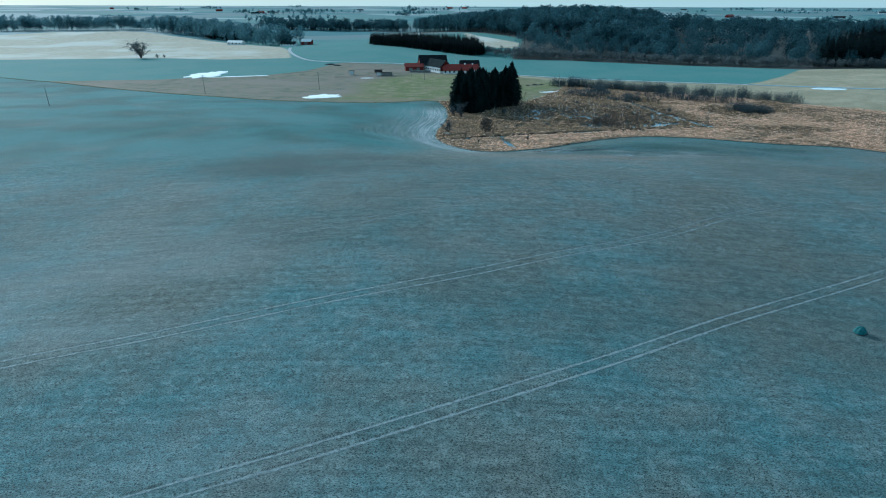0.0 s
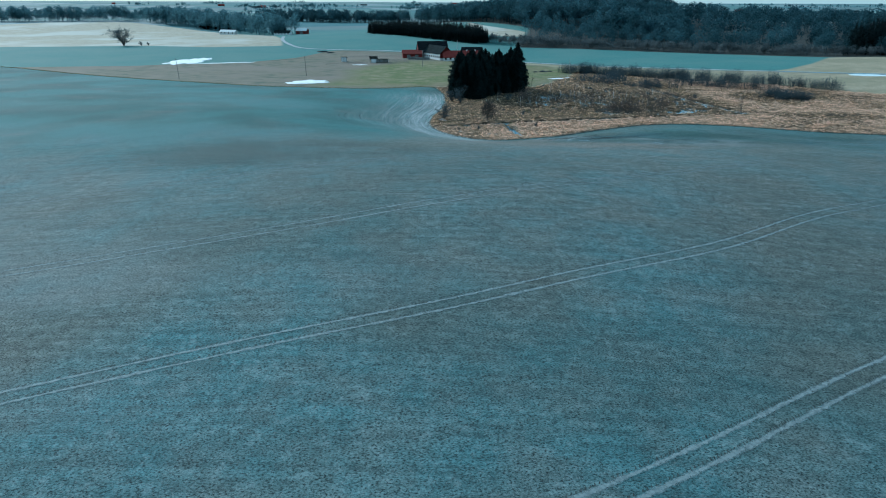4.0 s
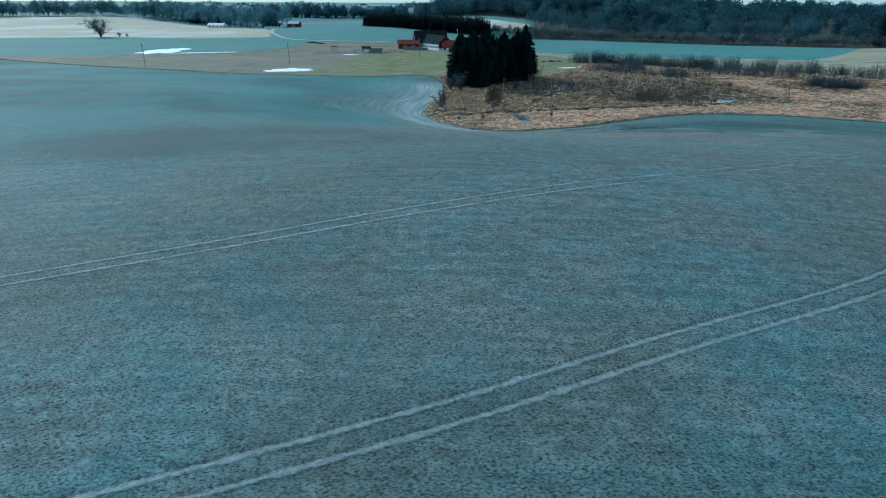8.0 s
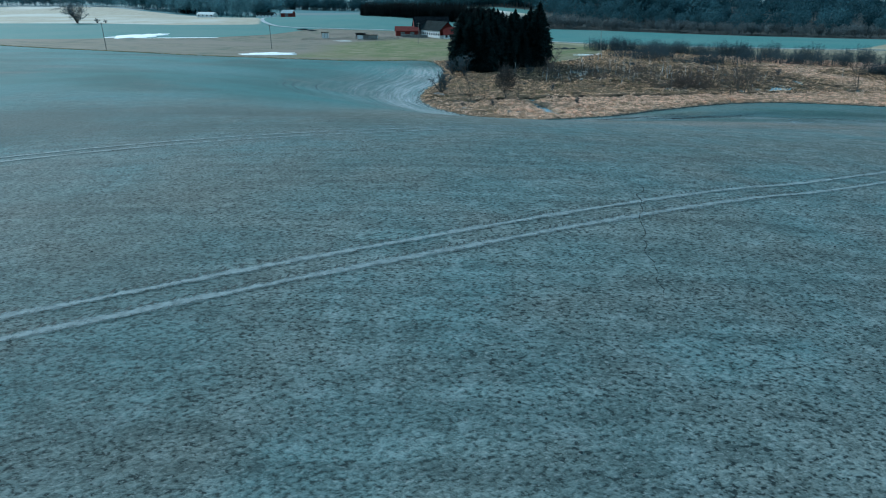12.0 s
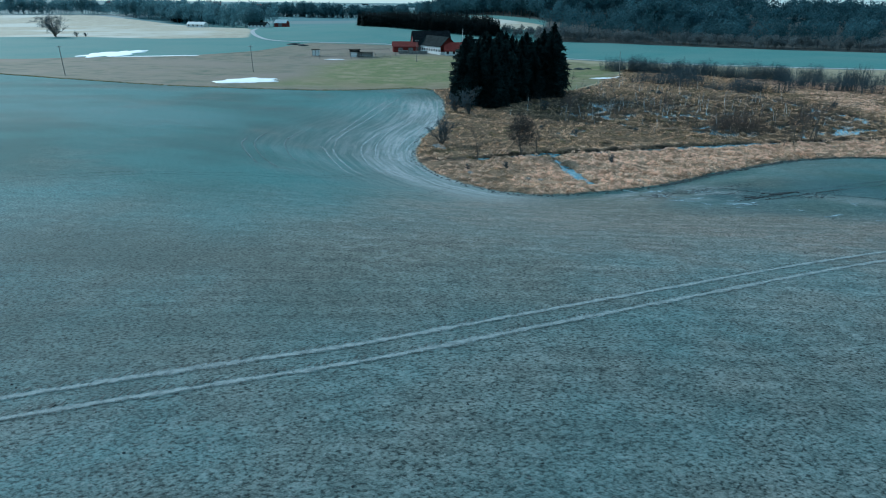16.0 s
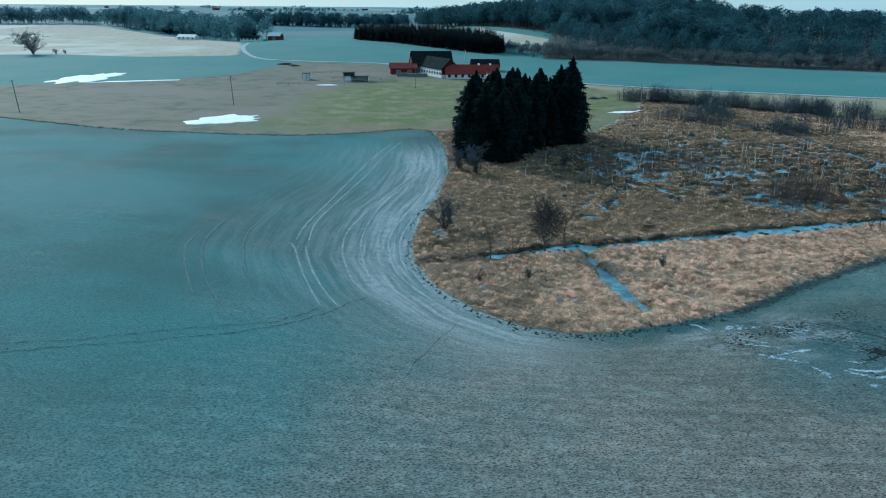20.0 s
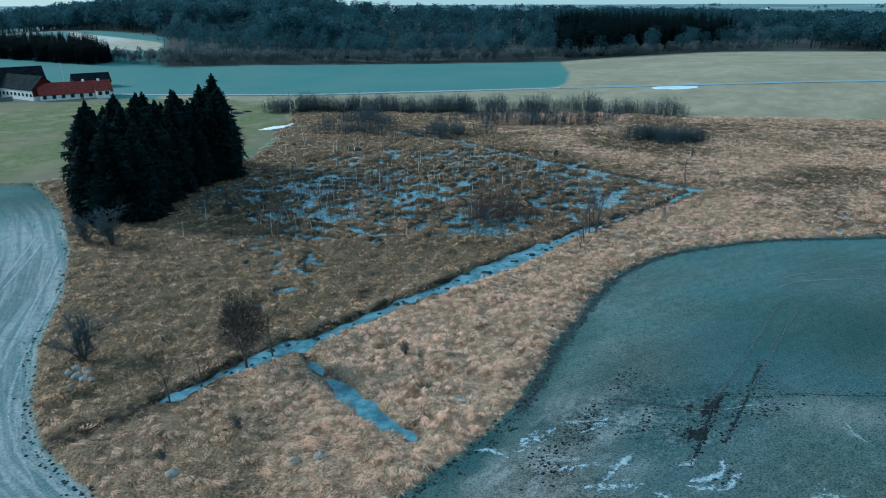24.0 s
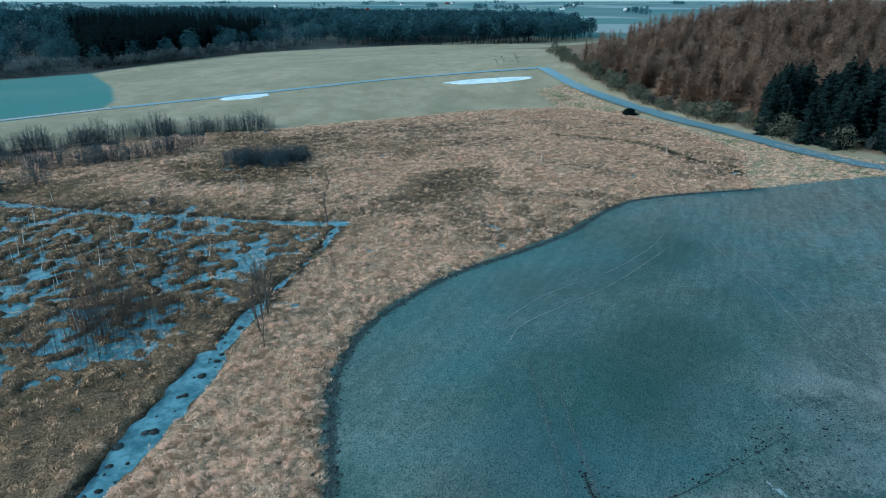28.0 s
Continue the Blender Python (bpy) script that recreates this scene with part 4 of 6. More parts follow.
# broken ice left where meltwater stood in the hollow
ri = np.random.default_rng(63)
belt = np.array(spline([(31, 217), (35, 211), (37, 203), (40.5, 196), (46, 194.5), (53, 190)], 0.2))
for k in range(20):
    c = belt[int(len(belt) * ri.random() ** 1.5)] + ri.normal(0, 1, 2) * (2.2, 1.6)
    turn, half = ri.normal(-0.5, 0.7), 0.8 + 1.8 * ri.random()
    d = np.array([math.cos(turn), math.sin(turn)]) * half
    ribbon("meltwater_streak", spline([tuple(c - d), tuple(c + ri.normal(0, 0.35) * d[::-1] * (-1, 1)), tuple(c + d)], 0.3), 1.6 + 2.2 * ri.random(), M_THIN_ICE, 0.05, "broken pale patch of thin ice on mud", "frost", 0.8, across=9)
ribbon("edge_furrow", offset(spline(EDGE[13:], 0.5), -0.85), 2.0, M_TRAM_DARK, 0.05, "dark freshly turned furrow along the marsh", "furrow", 0.5, across=7)
ribbon("drain_line", spline([(3.6, 219), (2.9, 216), (2.0, 213.6), (1.2, 211), (0.6, 208.4), (-0.4, 205.4), (-0.6, 203.4), (-1.1, 201.4)], 0.4), 0.11, M_CRACK, 0.04, "dark crooked crack in the soil", "soil crack", 0.8)


# ---- scattering --------------------------------------------------------------
def scatter(poly, count, seed, keep=None):
    """Even random places inside an outline."""
    r = np.random.default_rng(seed)
    p = np.array(poly)
    lo, hi = p.min(0), p.max(0)
    q = lo + r.random((count * 6, 2)) * (hi - lo)
    q = q[signed(q[:, 0], q[:, 1], poly) > 0]
    if keep is not None:
        q = q[keep(q[:, 0], q[:, 1])]
    return q[:count]


def stamp(name, templates, pos, size, mats, label, category, seed=1, tall=None, lean=0.0, turn=None, kind="stuff"):
    """Joins many turned and scaled copies of small templates (verts, faces) into one mesh."""
    r = np.random.default_rng(seed)
    vs, fs, ms, n0 = [], [], [], 0
    pick = r.integers(0, len(templates), len(pos))
    ang = r.random(len(pos)) * 6.283 if turn is None else turn
    tall = size if tall is None else tall
    for k, (tv, tf, tm) in enumerate(templates):
        sel = np.where(pick == k)[0]
        if not len(sel):
            continue
        c, s = np.cos(ang[sel])[:, None], np.sin(ang[sel])[:, None]
        lx, ly = r.normal(0, lean, (2, len(sel), 1)) if lean else (0, 0)
        zz = tv[:, 2] * tall[sel][:, None]
        x = (tv[:, 0] * c - tv[:, 1] * s) * size[sel][:, None] + lx * zz + pos[sel, 0][:, None]
        y = (tv[:, 0] * s + tv[:, 1] * c) * size[sel][:, None] + ly * zz + pos[sel, 1][:, None]
        vs.append(np.stack([x, y, zz + pos[sel, 2][:, None]], 2).reshape(-1, 3))
        fs.append((tf[None] + (np.arange(len(sel)) * len(tv))[:, None, None]).reshape(-1, 3) + n0)
        ms.append(np.tile(tm, len(sel)))
        n0 += len(sel) * len(tv)
    ob = new(name, np_mesh(name, np.concatenate(vs), np.concatenate(fs), mats, True, np.concatenate(ms)))
    return tagged(ob, label, category, kind=kind)


def on_ground(q, sink=0.0):
    return np.column_stack([q, ground_height(q[:, 0], q[:, 1]) - sink])


def tuft(seed, blades, spread, height, width, bend, comb=0.0):
    """A tuft of bent grass blades, one sliver each."""
    r = np.random.default_rng(seed)
    v, f = [], []
    for k in range(blades):
        a = r.random() * 6.283
        b = np.array([math.cos(a), math.sin(a)]) * spread * math.sqrt(r.random())
        d = np.array([math.cos(a), math.sin(a)]) * bend * (0.5 + r.random()) + np.array([comb, 0]) * (0.6 + 0.8 * r.random())
        h = height * (0.55 + 0.6 * r.random())
        w = np.array([-math.sin(a + r.normal(0, 0.5)), math.cos(a)]) * width
        t = b + d
        n = len(v)
        v += [(*(b - w), -0.06), (*(b + w), -0.06), (*t, h)]
        f += [(n, n + 1, n + 2)]
    return np.array(v), np.array(f), np.zeros(len(f), int)


# ---- trees -------------------------------------------------------------------
def conifer_mesh(seed, height, radius, mats, layers=26, per=9, droop=0.25, sprays=3, low=0.06):
    """A spruce: tapered trunk and drooping branches, each a keeled spray with side shoots."""
    r = np.random.default_rng(seed)
    s = Soup()
    for k in range(layers):
        t = low + (1 - low) * (k + r.random() * 0.7) / layers
        rad = radius * (1 - t) ** 0.42 * min(1, (1 - t) / 0.20) ** 0.5 * (0.62 + 0.6 * r.random()) + 0.05
        n = max(4, int(per * (1 - 0.5 * t)))
        for q in range(n):
            a = (q + r.random() * 0.8) * 6.283 / n + k * 0.7
            ln = rad * (0.55 + 0.5 * r.random() + 0.25 * math.sin(3 * a + 9 * t))
            u = np.array([math.cos(a), math.sin(a), 0])
            w = np.array([-math.sin(a), math.cos(a), 0])
            base = np.array([0, 0, (t + r.normal(0, 0.6) / layers) * height])
            dip = ln * droop * (0.6 + 0.8 * r.random()) * (1.2 - t)
            mid = base + u * ln * 0.55 - np.array([0, 0, dip * 0.5])
            tip = base + u * ln - np.array([0, 0, dip * 0.8])
            wd = ln * 0.11 + 0.06
            hang = np.array([0, 0, 0.10 * ln + 0.12])
            v, f = [base, mid + w * wd - hang, tip, mid - w * wd - hang, mid + np.array([0, 0, 0.06])], [(0, 1, 4), (1, 2, 4), (2, 3, 4), (3, 0, 4)]
            for z in range(sprays):
                e = 0.35 + 0.5 * r.random()
                c = base + (tip - base) * e
                sd = 1 if r.random() < 0.5 else -1
                g = c + w * sd * wd * (1.3 + r.random()) + u * wd * (0.3 + r.random()) - hang * (0.8 + 1.5 * r.random())
                m0 = len(v)
                v += [c - u * wd * 0.35, c + u * wd * 0.35, g]
                f += [(m0, m0 + 1, m0 + 2)]
            s.add(v, f)
    crown = s.mesh("crown", mats[:1])
    t = Soup()
    t.tube((0, 0, -0.4), (0, 0, height * 0.5), height * 0.017, height * 0.010, 7)
    t.tube((0, 0, height * 0.5), (0, 0, height * 0.99), height * 0.010, 0.02, 6)
    return t.mesh("trunk", mats[1:2], True), crown


def bare_tree_meshes(seed, height, mats, spread=0.55, levels=4, kids=4, stems=1, twigs=7, lean=0.0, thick=0.022, low=0.3, ball=0):
    """A leafless tree: tapered trunk and limbs in one mesh, fine twigs in another."""
    r = np.random.default_rng(seed)
    wood, fine = Soup(), Soup()

    def grow(a, d, ln, rad, level):
        segs = 3 if level == 0 else 2
        p = a
        for k in range(segs):
            d = d + r.normal(0, 0.10 + 0.05 * level, 3) + np.array([0, 0, 0.05])
            d /= np.linalg.norm(d)
            q = p + d * ln / segs
            wood.tube(p, q, rad * (1 - 0.55 * k / segs), rad * (1 - 0.55 * (k + 1) / segs), 6 if level == 0 else 4 if level == 1 else 3)
            n = kids if k or level else (kids if low < 0.34 else 0)
            if level < levels - 1:
                for c in range(max(1, int(n * (0.5 + r.random() * 0.6)))):
                    o = r.normal(0, 1, 3)
                    o -= d * (o @ d)
                    o /= np.linalg.norm(o) + 1e-9
                    e = d * (1 - spread) + o * spread + np.array([0, 0, 0.12])
                    st = p + (q - p) * (0.3 + 0.7 * r.random())
                    grow(st, e / np.linalg.norm(e), ln * (0.42 + 0.22 * r.random()), rad * (0.42 - 0.05 * level), level + 1)
            if level >= levels - 2:
                for c in range(twigs):
                    st = p + (q - p) * r.random()
                    e = d * 0.6 + r.normal(0, 0.55, 3)
                    e[2] = e[2] + 0.25
                    e = e / np.linalg.norm(e) * ln * (0.25 + 0.4 * r.random())
                    w = np.cross(e, r.normal(0, 1, 3))
                    w = w / (np.linalg.norm(w) + 1e-9) * (0.006 + 0.0011 * height)
                    fine.add([st - w, st + w, st + e], [(0, 1, 2)])
            p = q

    for k in range(stems):
        a = r.random() * 6.283
        out = np.array([math.cos(a), math.sin(a), 0])
        off = 0 if stems == 1 else 0.25 + 0.35 * r.random()
        d = np.array([lean, 0, 1.0]) + out * off * 0.6
        d /= np.linalg.norm(d)
        grow(out * off * 0.3 + np.array([0, 0, -0.25]), d, height * 0.62 * (0.75 + 0.35 * r.random() if stems > 1 else 1), height * thick, 0)
    for k in range(ball):
        u = r.normal(0, 1, 3)
        u /= np.linalg.norm(u)
        st = np.array([0, 0, 0.63 * height]) + u * np.array([0.30, 0.30, 0.34]) * height * r.random() ** 0.4
        e = u + r.normal(0, 0.5, 3) + np.array([0, 0, 0.5])
        e = e / np.linalg.norm(e) * height * (0.05 + 0.09 * r.random())
        w = np.cross(e, r.normal(0, 1, 3))
        w = w / (np.linalg.norm(w) + 1e-9) * 0.014
        fine.add([st - e * 0.5 - w, st - e * 0.5 + w, st + e], [(0, 1, 2)])
    return wood.mesh("trunk", mats[:1], True), fine.mesh("twig_crown", mats[1:2])


def thicket_meshes(seed, height, radius, stems, mats, twigs=24):
    """A clump of upright willow or alder shoots."""
    r = np.random.default_rng(seed)
    wood, fine = Soup(), Soup()
    for k in range(stems):
        a, q = r.random() * 6.283, radius * math.sqrt(r.random())
        p = np.array([math.cos(a) * q, math.sin(a) * q, -0.2])
        h = height * (0.6 + 0.5 * r.random()) * (1 - 0.3 * q / radius)
        top = p + np.array([math.cos(a) * 0.18 * h * q / radius + r.normal(0, 0.05) * h, math.sin(a) * 0.18 * h * q / radius + r.normal(0, 0.05) * h, h])
        wood.tube(p, top, 0.022 + 0.010 * r.random(), 0.006, 3)
        for c in range(twigs):
            t = 0.25 + 0.75 * r.random()
            st = p + (top - p) * t
            e = np.array([r.normal(0, 0.45), r.normal(0, 0.45), 0.45 + 0.5 * r.random()]) * h * 0.20
            w = np.array([r.normal(), r.normal(), 0])
            w = w / (np.linalg.norm(w) + 1e-9) * 0.013
            fine.add([st - w, st + w, st + e], [(0, 1, 2)])
    return wood.mesh("stem_clump", mats[:1]), fine.mesh("twig_crown", mats[1:2])


def plant(name, meshes, names, x, y, label, category, group="", turn=0.0, scale=1.0, lean=0.0, z=None, tall=1.0):
    ob = empty(name, Matrix.Translation((x, y, zat(x, y) if z is None else z)) @ pose(0, 0, 0, lean, 0, turn) @ Matrix.Diagonal((scale, scale, scale * tall, 1)), label, category, group)
    for me, n in zip(meshes, names):
        p = mesh_part(n, me, ob)
        if n in ("twig_crown", "crown", "stem_clump"):
            tagged(p, kind="stuff")
    return ob


# spruce grove
SPRUCES = [conifer_mesh(40 + k, 17.0, 4.6, (M_SPRUCE, M_SPRUCE_BARK), 90, 28, 0.34, 8, 0.02) for k in range(3)]
r0 = np.random.default_rng(3)
GROVE = [(6.8, 307, 0.98), (9.5, 297.5, 0.93), (8, 315, 1.0), (12.4, 303, 1.0), (12.8, 296.5, 0.84), (15, 311, 1.0), (16.6, 305.5, 0.86), (19, 314, 0.97), (21.8, 316.5, 0.95), (23.5, 321, 1.0), (26.5, 318.5, 0.92),
         (28.5, 323, 1.05), (30.0, 318, 0.97), (31.6, 325.5, 1.12), (8.5, 310.5, 0.9), (16.4, 317, 1.03), (20.6, 319, 0.9), (26.2, 324, 0.88), (10.6, 313, 0.94), (29.4, 328, 0.9), (13.8, 307, 0.88), (13, 320, 1.0), (18, 322, 1.0), (24, 328, 0.98), (10.0, 302, 0.9), (11.5, 309, 1.02), (21, 310.5, 0.74), (25.3, 314.5, 0.72), (6.2, 300.5, 0.78), (14.8, 300.2, 0.78), (18.2, 308.6, 0.82), (28.4, 317.4, 0.8)]
for k, (x, y, s) in enumerate(GROVE):
    plant("spruce_tree", SPRUCES[k % 3], ("trunk", "crown"), x, y, "tall dark green spruce with drooping branches in a dense grove", "tree", "spruces of the grove", k * 77.0, s)

# ---- marsh -------------------------------------------------------------------
def mound(seed, blades, reach, comb):
    """A mop of arching grass blades that hang outwards from a raised middle, combed one way."""
    r = np.random.default_rng(seed)
    v, f = [], []
    for k in range(blades):
        a = r.random() * 6.283
        u = np.array([math.cos(a), math.sin(a)])
        q = 0.34 * math.sqrt(r.random())
        s = u * q + np.array([comb * 0.3, 0]) * r.random()
        t = s + u * reach * (0.25 + 0.7 * r.random()) + np.array([comb, r.normal(0, 0.12)]) * (0.5 + 0.7 * r.random())
        d = t - s
        w = np.array([-d[1], d[0]]) / (np.linalg.norm(d) + 1e-9) * (0.009 + 0.009 * r.random())
        z = 0.52 * (1 - 1.6 * q) * (0.7 + 0.5 * r.random()) + 0.04
        n = len(v)
        v += [(*(s - w), z), (*(s + w), z), (*t, z * (0.25 + 0.75 * r.random()) + 0.06 * r.normal())]
        f += [(n, n + 1, n + 2)]
    return np.array(v), np.array(f), np.zeros(len(f), int)


MOUND_STRAW = [mound(400 + k, 56, 0.36, 0.44) for k in range(6)]
MOUND_SEDGE = [mound(420 + k, 30, 0.50, 0.08) for k in range(6)]
STRAW = [tuft(60 + k, 26, 0.50, 0.26, 0.026, 0.16, 0.24) for k in range(6)]
SEDGE = [tuft(80 + k, 22, 0.40, 0.30, 0.024, 0.20) for k in range(5)]
rs = np.random.default_rng(5)


def lottery(seed, chance):
    return lambda x, y: np.random.default_rng(seed).random(x.size) < chance(x, y)


def not_grove(x, y):
    return (np.minimum(line_dist(x, y, DITCH), line_dist(x, y, DITCH_BRANCH)) > 1.7) & (np.hypot((x - 20) / 2, y - 312) > 9) & (line_dist(x, y, DRAIN) > 1.3)


def combed(q):
    return -0.9 + 4.5 * (fbm(q[:, 0], q[:, 1], 9, 2, 33) - 0.5) + rs.normal(0, 0.35, len(q))


q = scatter(WET, 20000, 11, lambda x, y: (pool_depth(x, y) < 0.12) & not_grove(x, y) & lottery(1, lambda a, b: strawy(a, b) * (1 - 0.85 * russet(a, b)))(x, y))
sz = 0.40 + 0.34 * rs.random(len(q)) + 0.56 * fbm(q[:, 0], q[:, 1], 3, 2, 31)
stamp("marsh_grass", MOUND_STRAW, on_ground(q, 0.08), sz, [M_STRAW], "tall pale dry marsh grass lying in waves", "grass", 2, sz * (0.55 + 0.6 * rs.random(len(q))), 0.1, combed(q))
q = scatter(WET, 14000, 12, lambda x, y: (pool_depth(x, y) < 0.35) & not_grove(x, y) & lottery(2, lambda a, b: np.maximum(1.0 - 0.9 * np.minimum(1, strawy(a, b)), 0.7 * russet(a, b)))(x, y))
sz = 0.34 + 0.50 * rs.random(len(q)) + 0.5 * fbm(q[:, 0], q[:, 1], 4, 2, 32)
stamp("sedge", MOUND_SEDGE, on_ground(q, 0.08), sz, [M_SEDGE], "brown sedge tussocks between the pools", "sedge", 3, sz * (0.5 + 0.6 * rs.random(len(q))), 0.12)
q = scatter(WET, 8000, 19, lambda x, y: (pool_depth(x, y) < 0.15) & lottery(3, lambda a, b: strawy(a, b))(x, y))
sz = 0.6 + 0.7 * rs.random(len(q))
stamp("marsh_grass", STRAW, on_ground(q, 0.02), sz, [M_STRAW], "loose blades of dry marsh grass", "grass", 13, sz, 0.15, combed(q))
q = scatter(WET, 8000, 20, lambda x, y: (pool_depth(x, y) < 0.28) & lottery(4, lambda a, b: 1.0 - 0.8 * np.minimum(1, strawy(a, b)))(x, y))
sz = 0.5 + 0.7 * rs.random(len(q))
stamp("sedge", SEDGE, on_ground(q, 0.02), sz, [M_SEDGE], "loose blades of brown sedge", "sedge", 14, sz, 0.15)
q = scatter(WET, 8000, 13, lambda x, y: (pool_depth(x, y) < 0.4) & (x < 150) & (fbm(x, y, 7, 3, 41) > 0.53 + 0.02 * strawy(x, y)))
sz = 0.5 + 0.6 * rs.random(len(q))
stamp("rushes", SEDGE, on_ground(q, 0.03), sz, [M_MOSS], "olive green rushes and moss in the marsh", "rushes", 4, sz * 0.7, 0.1)


def lump(seed):
    """A rough clod or stone: a squashed, uneven eight-sided lump."""
    r = np.random.default_rng(seed)
    v = [(0, 0, 0.55 + 0.2 * r.random())]
    for z, rad in ((0.35, 0.75), (-0.15, 1.0)):
        for k in range(6):
            a = k * 1.047 + r.random() * 0.5
            v.append((math.cos(a) * rad * (0.75 + 0.5 * r.random()), math.sin(a) * rad * (0.75 + 0.5 * r.random()), z * (0.7 + 0.6 * r.random())))
    f = [(0, 1 + k, 1 + (k + 1) % 6) for k in range(6)]
    for k in range(6):
        a, b = 1 + k, 1 + (k + 1) % 6
        f += [(a, a + 6, b + 6), (a, b + 6, b)]
    return np.array(v), np.array(f), np.zeros(len(f), int)


LUMPS = [lump(k) for k in range(5)]
# ploughed rim of dark clods along the marsh
ed = np.array(spline(EDGE, 0.18))
ed = np.concatenate([ed, np.array(spline(EDGE[8:], 0.12)) + np.array([0.35, -0.6])])
ed = ed + np.random.default_rng(8).normal(0, 0.45, ed.shape) + np.array([-0.2, -0.35])
sz = 0.05 + 0.15 * np.random.default_rng(9).random(len(ed)) ** 2
stamp("soil_clods", LUMPS, on_ground(ed), sz, [M_CLOD], "dark clods along the rim of the field", "soil", 5)
q = scatter([(-60, 40), (90, 60), (120, 205), (60, 232), (20, 213), (-4, 228), (-60, 250)], 3200, 14, lambda x, y: (signed(x, y, WET) < -0.5) & (fbm(x, y, 11, 2, 51) > 0.42))
sz = 0.03 + 0.04 * np.random.default_rng(10).random(len(q)) ** 2
stamp("field_clods", LUMPS, on_ground(q), sz, [M_CLOD], "small dark clods scattered over the wheat field", "soil", 6)
rm = np.random.default_rng(15)
q = np.concatenate([rm.normal(0, 1, (n, 2)) * (sx, sy) @ np.array([[0.87, 0.5], [-0.5, 0.87]]) + (x, y) for x, y, sx, sy, n in ((30.6, 214.4, 1.5, 0.9, 260), (36.8, 217.0, 2.0, 0.7, 260), (43.6, 220.4, 1.6, 0.5, 90), (41.6, 210.8, 0.9, 0.6, 130), (46.6, 213, 1.2, 0.5, 130), (42.5, 215.4, 2.5, 0.35, 110), (50, 211, 3.0, 0.5, 110), (39.5, 205.6, 1.6, 0.4, 50), (60, 201, 3.5, 1.5, 110), (66, 198.6, 2.5, 1.2, 70))])
q = np.concatenate([q] + [np.outer(rm.random(n), np.array(b) - np.array(a)) + np.array(a) + rm.normal(0, 0.22, (n, 2)) for a, b, n in (((38, 207.8), (49.5, 214.3), 260), ((42.3, 208.4), (55.2, 215.0), 300), ((47.8, 213.6), (64, 201.5), 160), ((33, 216), (52, 208.5), 160))])
sz = 0.03 + 0.13 * np.random.default_rng(11).random(len(q)) ** 2.5
stamp("mud_clods", LUMPS, on_ground(q), sz, [M_MUDLUMP], "black lumps of mud in a wet corner", "mud", 7, sz * 0.4)
# tussocks of black peat in the ditches
q = np.array(spline(DITCH, 0.5))
rd = np.random.default_rng(21)
q = q + rd.normal(0, 0.8, q.shape)
q = q[rd.random(len(q)) < 0.42]
sz = 0.14 + 0.42 * rd.random(len(q)) ** 2
stamp("peat_lumps", LUMPS, np.column_stack([q, np.full(len(q), WATER_Z)]), sz, [M_CLOD], "dark peat lumps along the ditch", "peat", 8, sz * 0.6)
for x, y, s in ((41.4, 268.2, 0.75), (63.5, 329, 1.3), (62, 331, 0.8), (29, 284, 0.5), (44, 334, 0.8), (22, 268, 0.6), (52, 341, 0.7), (84, 312, 0.6)):
    v, f, m = lump(int(x))
    me = np_mesh("tussock", v * (s, s, s * 0.95), f, [M_CLOD])
    ob = new("peat_mound", me)
    ob.matrix_world = Matrix.Translation((x, y, zat(x, y)))
    tagged(ob, "black peat mound standing out of brown sedge", "mound", "peat mounds")
for x, y, s in ((14.5, 224.6, 0.6), (16.5, 224.2, 0.5), (6.3, 227.5, 0.55), (0.9, 246.5, 0.62), (1.5, 245.4, 0.55), (0.5, 244.9, 0.5), (1.9, 246.4, 0.45), (1.0, 248.0, 0.5), (0.3, 247.4, 0.4), (1.7, 247.6, 0.38), (2.1, 245.0, 0.35)):
    v, f, m = lump(int(x * 10))
    ob = new("field_stone", np_mesh("field_stone", v * (s, s, s * 0.8), f, [M_STONE], False))
    ob.matrix_world = Matrix.Translation((x, y, zat(x, y)))
    tagged(ob, "grey-blue field stone in dry marsh grass", "stone", "field stones")

# leafless trees
ALDER = [bare_tree_meshes(100 + k, 6.5, (M_BARK, M_TWIG_DARK), 0.50, 4, 3, 1, 7, low=0.4, ball=2600) for k in range(3)]
ASH = [bare_tree_meshes(110 + k, 7.0, (M_BARK, M_TWIG), 0.42, 4, 3, 1, 4, thick=0.013, low=0.4) for k in range(2)]
BUSH = [bare_tree_meshes(120 + k, 4.5, (M_BARK, M_TWIG_BLUE), 0.5, 4, 3, 5, 7, thick=0.016) for k in range(2)]
WILLOW = bare_tree_meshes(131, 14.0, (M_BARK, M_TWIG_BLUE), 0.52, 4, 3, 7, 7, thick=0.012)
PARTS = ("trunk", "twig_crown")
plant("alder_tree", ALDER[0], PARTS, 15.2, 241.0, "leafless alder with a round dark crown beside the ditch", "tree", "trees by the ditch", 30, 1.2)
for x, y, k, s, t in ((18.0, 242.0, 0, 1.2, 0), (7.8, 238.2, 1, 0.95, 70), (10.8, 239.6, 0, 0.75, 140), (28.5, 275, 1, 1.25, 200), (30, 279, 0, 1.0, 20)):
    plant("ash_tree", ASH[k], PARTS, x, y, "slender leafless young tree beside the ditch", "tree", "trees by the ditch", t, s)
